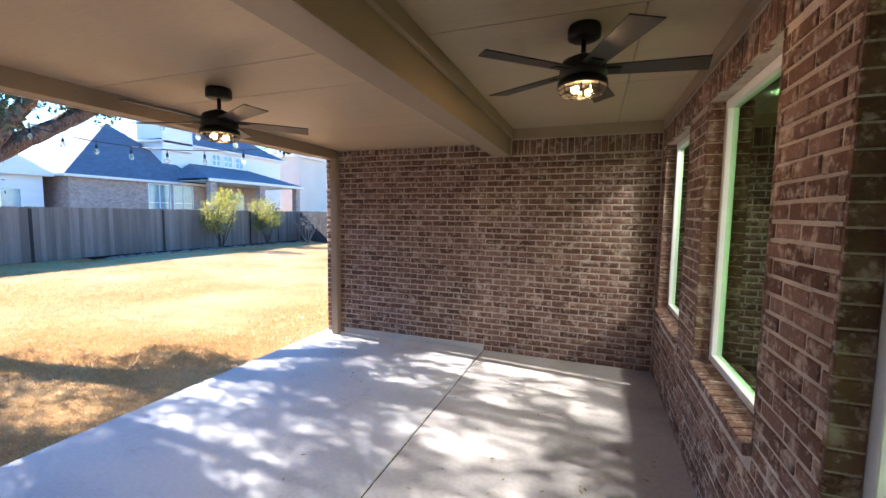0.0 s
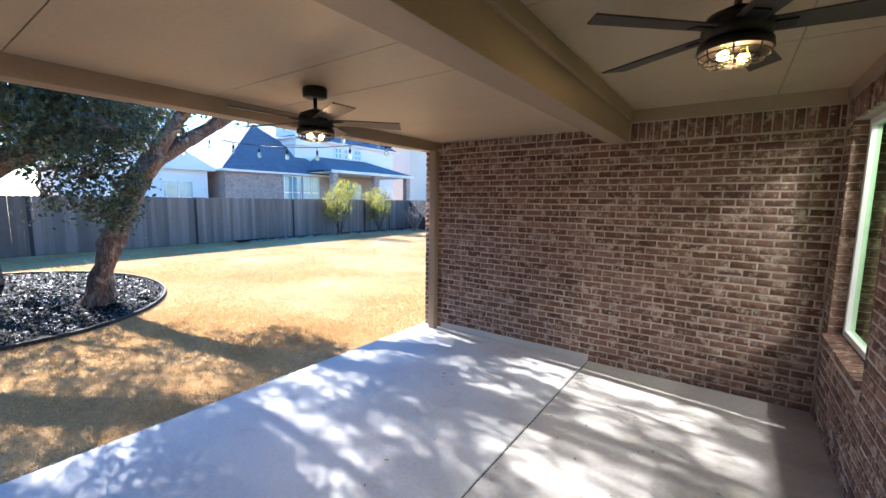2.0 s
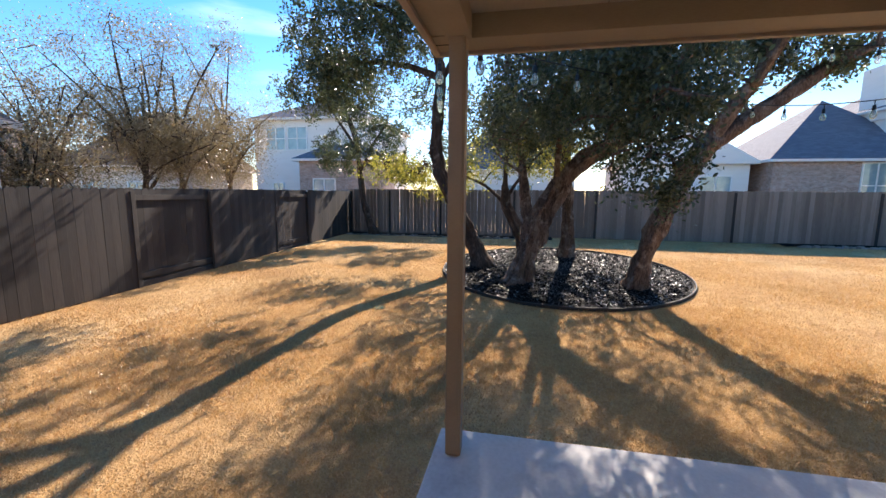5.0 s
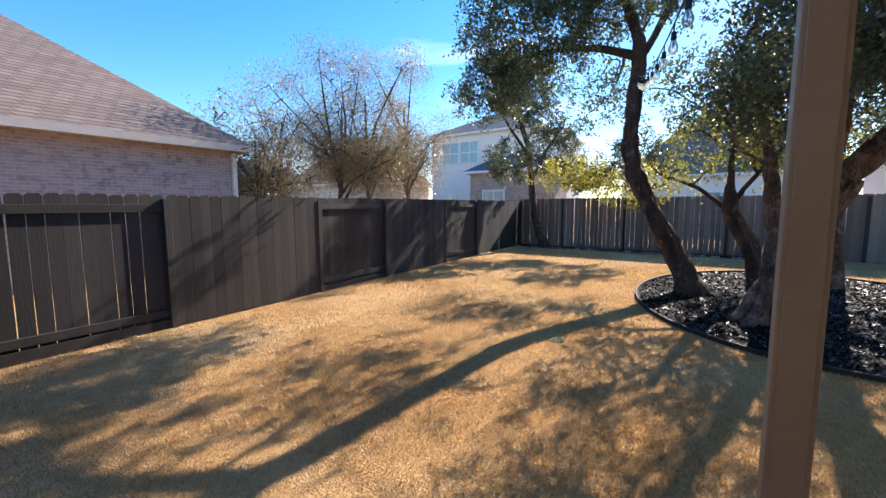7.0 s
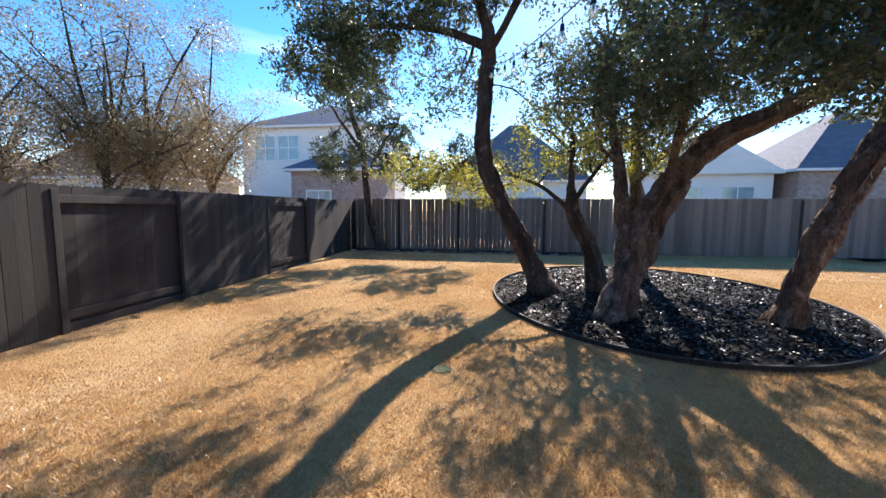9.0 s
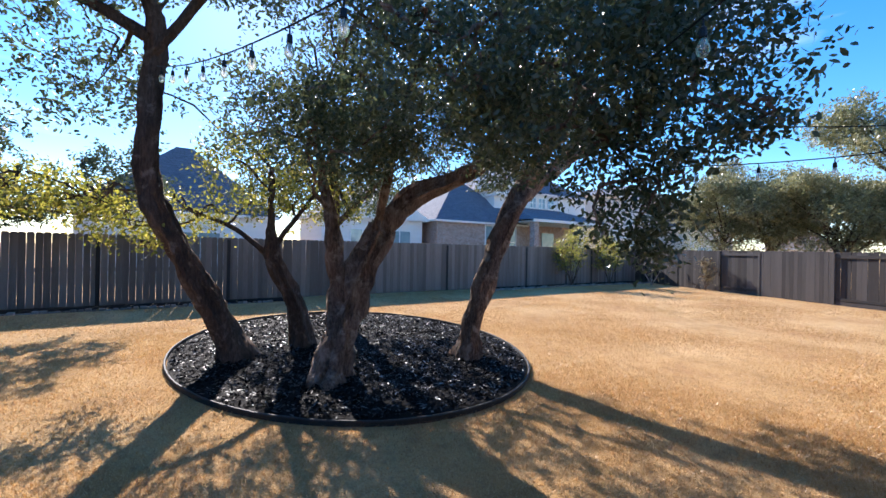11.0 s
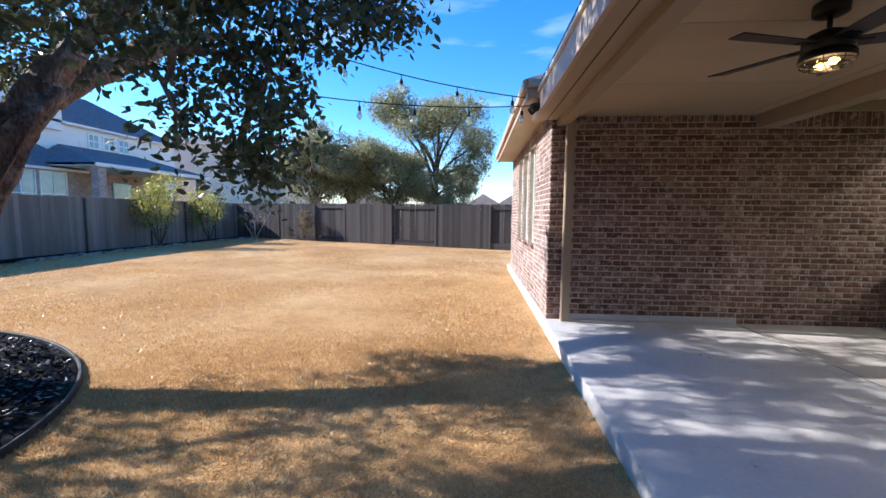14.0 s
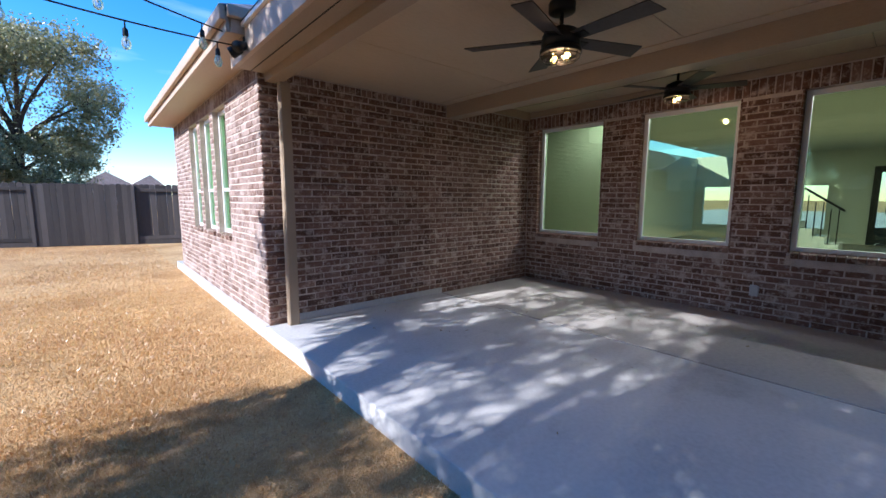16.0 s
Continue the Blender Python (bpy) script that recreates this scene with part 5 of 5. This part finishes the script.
# ---- mulch bed ----
bed = thing("mulch_bed", "oval bed of black wood mulch around the oaks", "mulch bed")
bm = bmesh.new()
mid = bm.verts.new((BED[0], BED[1], -0.02))
rings = []
for q in (0.3, 0.6, 0.85, 0.995):
    rings.append([bm.verts.new((BED[0] + BED[2] * q * math.cos(2 * math.pi * k / 72), BED[1] + BED[3] * q * math.sin(2 * math.pi * k / 72), -0.085 + 0.03 * (1 - q) + 0.02 * noise.noise(Vector((q * 9, k * 0.6, 0))))) for k in range(72)])
for k in range(72):
    bm.faces.new((mid, rings[0][k], rings[0][(k + 1) % 72]))
    for r0, r1 in zip(rings, rings[1:]):
        bm.faces.new((r0[k], r1[k], r1[(k + 1) % 72], r0[(k + 1) % 72]))
part("mulch_base", bm, M_MULCH, bed)
rng = np.random.default_rng(5)
n = 26000
ang, rad = rng.uniform(0, 2 * np.pi, n), np.sqrt(rng.uniform(0, 1, n)) * 0.985
cx, cy = BED[0] + BED[2] * rad * np.cos(ang), BED[1] + BED[3] * rad * np.sin(ang)
cz = -0.08 + 0.03 * (1 - rad) + rng.uniform(0.0, 0.025, n)
u = rng.normal(size=(n, 3)) * np.array([1, 1, 0.35])
u /= np.linalg.norm(u, axis=1)[:, None]
v = np.cross(u, rng.normal(size=(n, 3)) * 0.45 + np.array([0, 0, 1]))
v /= np.linalg.norm(v, axis=1)[:, None]
L, W = rng.uniform(0.015, 0.05, (n, 1)), rng.uniform(0.006, 0.016, (n, 1))
P = np.stack([cx, cy, cz], axis=1)
cv = np.stack([P - u * L, P + v * W, P + u * L, P - v * W], axis=1).reshape(-1, 3)
cut = 4 * int(n * 0.72)
for piece, mulch_mat in ((cv[:cut], M_MULCH), (cv[cut:], M_MULCH_GLINT)):
    chips = new("mulch_litter", mesh_from_arrays("mulch_litter", piece, np.arange(len(piece)).reshape(-1, 4), mulch_mat))
    chips.parent = bed
    tagged(chips, kind="stuff")
bm = bmesh.new()
pts = [(BED[0] + BED[2] * math.cos(2 * math.pi * k / 96) * 1.005, BED[1] + BED[3] * math.sin(2 * math.pi * k / 96) * 1.005) for k in range(96)]
loop = []
for k, (x, y) in enumerate(pts):
    c = Vector((x - BED[0], y - BED[1], 0)).normalized() * 0.014
    top = ground_z(x) + 0.06 + 0.006 * noise.noise(Vector((k * 0.4, 0, 0)))
    loop.append([bm.verts.new((x + s * c.x, y + s * c.y, zz)) for s, zz in ((-1, ground_z(x) - 0.1), (-1, top - 0.01), (-0.5, top), (0.5, top), (1, top - 0.01), (1, ground_z(x) - 0.1))])
for k in range(96):
    for j in range(5):
        bm.faces.new((loop[k][j], loop[(k + 1) % 96][j], loop[(k + 1) % 96][j + 1], loop[k][j + 1]))
part("edging", bm, M_EDGING, bed, "dark curved edging strip")


# ---- string lights ----
def string_light(p0, p1, sag, spacing, label, first=0.3):
    s = thing("string_lights", label, "string lights", group="string lights")
    a, b = Vector(p0), Vector(p1)
    length = (b - a).length
    at = lambda q: a.lerp(b, q) - Vector((0, 0, sag * 4 * q * (1 - q)))
    bm = bmesh.new()
    tube(bm, [at(k / 24) for k in range(25)], [0.006] * 25, 6)
    part("cable", bm, M_BLACK, s)
    x = first
    while x < length - 0.2:
        p = at(x / length)
        sk = part("socket", lathe(bmesh.new(), [(0.005, 0.0), (0.005, -0.045), (0.016, -0.055), (0.019, -0.10), (0.015, -0.105)], p, 10), M_BLACK, s)
        bl = part("bulb", lathe(bmesh.new(), [(0.013, -0.10), (0.018, -0.115), (0.030, -0.145), (0.031, -0.165), (0.022, -0.188), (0.006, -0.197), (0.0, -0.198)], p, 12), M_FROST, s, "clear globe bulb", True)
        part("stem", lathe(bmesh.new(), [(0.006, -0.105), (0.009, -0.13), (0.003, -0.155), (0.0, -0.16)], p, 8), M_PLASTIC, bl)
        x += spacing
    return s


string_light((-3.75, -0.05, 2.56), (-8.35, 3.35, 3.35), 0.12, 0.62, "black string of clear globe bulbs leading to the forked oak")
string_light((-3.75, -0.10, 2.56), (-10.9, -1.60, 4.0), 0.28, 0.62, "black string of clear globe bulbs from patio corner to oak", 0.45)
string_light((-3.88, 4.55, 2.60), (-8.6, 3.75, 3.05), 0.22, 0.62, "black sagging string of clear globe bulbs off the house eave", 0.2)
string_light((-3.95, 4.50, 2.66), (-8.35, 4.05, 3.9), 0.20, 0.66, "black string of clear globe bulbs rising to the oak", 0.25)

# a twin-headed floodlight under the eave, an outlet, a valve box
fl = thing("floodlight", "small black twin-headed floodlight under the eave", "floodlight", (-3.86, 4.40, 2.60))
part("mount", lathe(bmesh.new(), [(0.045, -0.02), (0.05, 0.0), (0.05, 0.03)], sides=14), M_BLACK, fl)
for s in (-1, 1):
    bm = bmesh.new()
    tube(bm, [(0, 0, -0.01), (-0.05, 0.05 * s, -0.05), (-0.11, 0.085 * s, -0.08), (-0.125, 0.095 * s, -0.09)], [0.012, 0.03, 0.046, 0.046], 12)
    part("lamp_head", bm, M_BLACK, fl, smooth=True)
ol = thing("outlet_cover", "grey weatherproof outlet cover on the brick wall", "outlet", (WX - 0.006, 1.72, 0.31))
part("box_body", boxes(((-0.04, -0.04, -0.06), (0.004, 0.04, 0.06)), bevel=0.008), M_PLASTIC, ol)
part("flap", boxes(((-0.048, -0.034, -0.05), (-0.041, 0.034, 0.05)), bevel=0.003), M_PLASTIC, ol)
vb = thing("valve_box", "round green irrigation valve box lid in the grass", "valve box", (-6.83, -1.68, ground_z(-6.83) - 0.022))
part("lid", lathe(bmesh.new(), [(0.0, 0.03), (0.075, 0.03), (0.085, 0.024), (0.09, -0.05)], sides=22), M_GREEN, vb)
part("rim", lathe(bmesh.new(), [(0.092, -0.05), (0.092, 0.026), (0.105, 0.026), (0.11, -0.05)], sides=22), M_GREEN, vb)

# made-up pale slab, added so the front windows look out on sunlit brightness
solid("added_bright_ground", boxes(((12.2, -12, -0.3), (60, 18, -0.02))), M_CONCRETE, "added pale slab that brightens the view through the front windows", "driveway", "structure")

# stone edging along the foot of the back fence
rnd = random.Random(9)
edge = thing("stone_edging", "low row of rough stones along the back fence bed", "stone edging", group="stone edging", kind="stuff")
bm = bmesh.new()
for k in range(95):
    y = 9.5 + k * 0.12 + rnd.uniform(-0.03, 0.03)
    x = -16.7 + 0.5 * math.sin(y * 0.35) * 0.4
    box(bm, (x - 0.07, y, ground_z(x) - 0.03), (x + 0.07, y + rnd.uniform(0.10, 0.15), ground_z(x) + rnd.uniform(0.04, 0.10)), 0.015)
for k in range(60):
    y = -6.7 + k * 0.13
    box(bm, (-16.75, y, ground_z(-16.7) - 0.03), (-16.62, y + rnd.uniform(0.08, 0.14), ground_z(-16.7) + rnd.uniform(0.02, 0.07)), 0.012)
part("stones", bm, M_CHIPWOOD, edge)

# dark beds along the foot of the back fence
def fence_bed(label, x0, x1, y0, y1, seed):
    rnd = random.Random(seed)
    bm = bmesh.new()
    k = int((y1 - y0) / 0.4)
    rows = []
    for i in range(k + 1):
        y = y0 + (y1 - y0) * i / k
        e = x1 + 0.12 * math.sin(y * 0.9) + rnd.uniform(-0.05, 0.05)
        rows.append([bm.verts.new((x, y, ground_z(x) + h)) for x, h in ((x0, 0.03), ((x0 + e) / 2, 0.035 + rnd.uniform(0, 0.03)), (e, -0.03))])
    for r0, r1 in zip(rows, rows[1:]):
        for j in range(2):
            bm.faces.new((r0[j], r0[j + 1], r1[j + 1], r1[j]))
    b = thing("fence_bed", label, "mulch bed", group="mulch beds by the fence")
    part("mulch_base", bm, M_MULCH, b)


fence_bed("narrow dark mulch bed along the back fence", -17.75, -16.8, 9.2, 20.6, 31)
fence_bed("narrow dark mulch bed in the fence corner", -17.5, -16.5, -6.9, 1.5, 32)

# fallen leaves on the slab
rnd = random.Random(12)
lb = bmesh.new()
for k in range(70):
    x, y = rnd.uniform(-1.3, 0.5), rnd.uniform(1.4, 4.75)
    if rnd.random() < 0.2:
        x = rnd.uniform(-3.3, -1.3)
    a, s = rnd.uniform(0, 6.28), rnd.uniform(0.012, 0.026)
    c, d = Vector((math.cos(a), math.sin(a), 0)) * s, Vector((-math.sin(a), math.cos(a), 0)) * s * 0.45
    p = Vector((x, y, 0.006))
    lb.faces.new([lb.verts.new(q) for q in (p - c, p + d + Vector((0, 0, 0.004)), p + c + Vector((0, 0, 0.006)), p - d + Vector((0, 0, 0.003)))])
tagged(solid("fallen_leaves", lb, M_LEAF_TAN, "scattered small dry leaves on the patio slab", "leaves"), kind="stuff")

# ---- grass blades ----
rng = np.random.default_rng(77)


def blades(name, x0, x1, y0, y1, n, h0, h1, width):
    x, y = rng.uniform(x0, x1, n), rng.uniform(y0, y1, n)
    keep = ~in_bed(x, y, 0.03) & ~((x > -3.70) & (y > -0.14)) & ~((x > CX - 0.02) & (y < 0.1))
    x, y = x[keep], y[keep]
    n = len(x)
    z = np.interp(x, [-60, -18, -10, -7.5, -4.2], [-0.06, -0.08, -0.11, -0.13, -0.145]) - 0.012
    p = np.stack([x, y, z], axis=1)
    a = rng.uniform(0, 2 * np.pi, n)
    side = np.stack([np.cos(a), np.sin(a), np.zeros(n)], axis=1) * width * rng.uniform(0.6, 1.4, (n, 1))
    tip = np.stack([rng.normal(size=n) * 0.5, rng.normal(size=n) * 0.5, np.ones(n)], axis=1) * rng.uniform(h0, h1, (n, 1))
    v = np.stack([p - side, p + side, p + tip], axis=1).reshape(-1, 3)
    ob = new(name, mesh_from_arrays(name, v, np.arange(3 * n).reshape(n, 3), M_BLADE))
    return tagged(ob, "short dry straw-coloured lawn grass", "grass", kind="stuff")


blades("grass_near", -8.0, -2.0, -4.5, 4.5, 260000, 0.018, 0.042, 0.0028)
blades("grass_middle", -13.0, -1.3, -6.4, 9.0, 330000, 0.018, 0.042, 0.0045)
blades("grass_far", -17.3, -3.7, -6.4, 19.0, 300000, 0.02, 0.042, 0.008)

# ---- the bricks, last ----
SOLD = 2.40
brick_wall(wall_end, (SX, EY, 0), (1, 0, 0), (0, -1, 0), WX - SX, 0.0, SOLD, [(0.31, JX - SX, -0.1, 0.07)],
           [(SOLD, COURSE, BLEN, 0.0, 2.42), (SOLD + COURSE, 0.085, 0.0704, 0.0, 2.42), (SOLD, 0.185, 0.0704, 2.63, WX - SX)], (2.2, 1.2), 300, 1)
brick_wall(wall_house, (WX, EY, 0), (0, -1, 0), (-1, 0, 0), EY + 0.1, 0.0, SOLD, [(EY - b, EY - a, WZ0 - 0.075, WZ1) for a, b in HOUSE_WIN],
           [(SOLD + 0.02, 0.19, 0.0704, 0.0, EY + 0.1)], (2.6, 1.0), 300, 2)
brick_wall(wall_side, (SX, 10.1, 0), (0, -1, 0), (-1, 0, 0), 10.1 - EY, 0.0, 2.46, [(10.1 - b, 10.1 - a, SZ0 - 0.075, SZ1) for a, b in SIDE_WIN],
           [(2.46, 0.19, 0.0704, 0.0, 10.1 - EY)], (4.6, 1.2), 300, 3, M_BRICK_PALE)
brick_wall(wall_near, (-0.56, CY, 0), (-1, 0, 0), (0, 1, 0), -0.56 - CX, 0.0, SOLD, [], [(SOLD, 0.19, 0.0704, 0.0, -0.56 - CX)], (0.6, 1.0), 120, 4)
brick_wall(wall_corner, (CX, CY, -0.1), (0, -1, 0), (-1, 0, 0), 6.0, 0.0, SOLD, [], [], (0.3, 1.0), 200, 5)


def sill(parent, wall_x, a0, a1, z):
    """A row of bricks on edge, sloping outwards under a window."""
    part("sill_mortar", boxes(((wall_x + 0.004, a0, z - 0.095), (wall_x + 0.16, a1, z - 0.016))), M_MORTAR, parent)
    y = a0
    while y < a1 - 0.03:
        w = min(0.0704, a1 - y) - JOINT
        me, v, f = brick_mesh(round(w, 3), 0.055, 0.155)
        ob = new("sill_brick", me)
        ob.parent = parent
        ob.matrix_basis = Matrix.Translation((wall_x - 0.03, y + w, z - 0.058)) @ Matrix(((0, -1, 0, 0), (-1, 0, 0, 0), (0, 0, 1, 0), (0, 0, 0, 1))) @ pose(0, 0, 0, -7, 0, 0)
        y += 0.0704


for a, b in HOUSE_WIN:
    sill(wall_house, WX, a, b, WZ0)
for a, b in SIDE_WIN:
    sill(wall_side, SX, a, b, SZ0)


def jamb(parent, wall_x, y, facing, z0, z1, depth=RECESS):
    """Brick ends seen in the side of a window opening."""
    z, k = z0, 0
    while z + 0.03 < z1:
        h = min(COURSE, z1 - z) - 0.007
        me, v, f = brick_mesh(depth - 0.004, h, 0.02)
        ob = new("jamb_brick", me)
        ob.parent = parent
        if facing > 0:
            ob.matrix_basis = Matrix.Translation((wall_x + depth, y + 0.006, z)) @ Matrix(((-1, 0, 0, 0), (0, 1, 0, 0), (0, 0, 1, 0), (0, 0, 0, 1)))
        else:
            ob.matrix_basis = Matrix.Translation((wall_x, y - 0.006, z)) @ Matrix(((1, 0, 0, 0), (0, -1, 0, 0), (0, 0, 1, 0), (0, 0, 0, 1)))
        z += COURSE


for a, b in HOUSE_WIN:
    jamb(wall_house, WX, b, -1, WZ0 - 0.0, WZ1)
    jamb(wall_house, WX, a, 1, WZ0 - 0.0, WZ1)
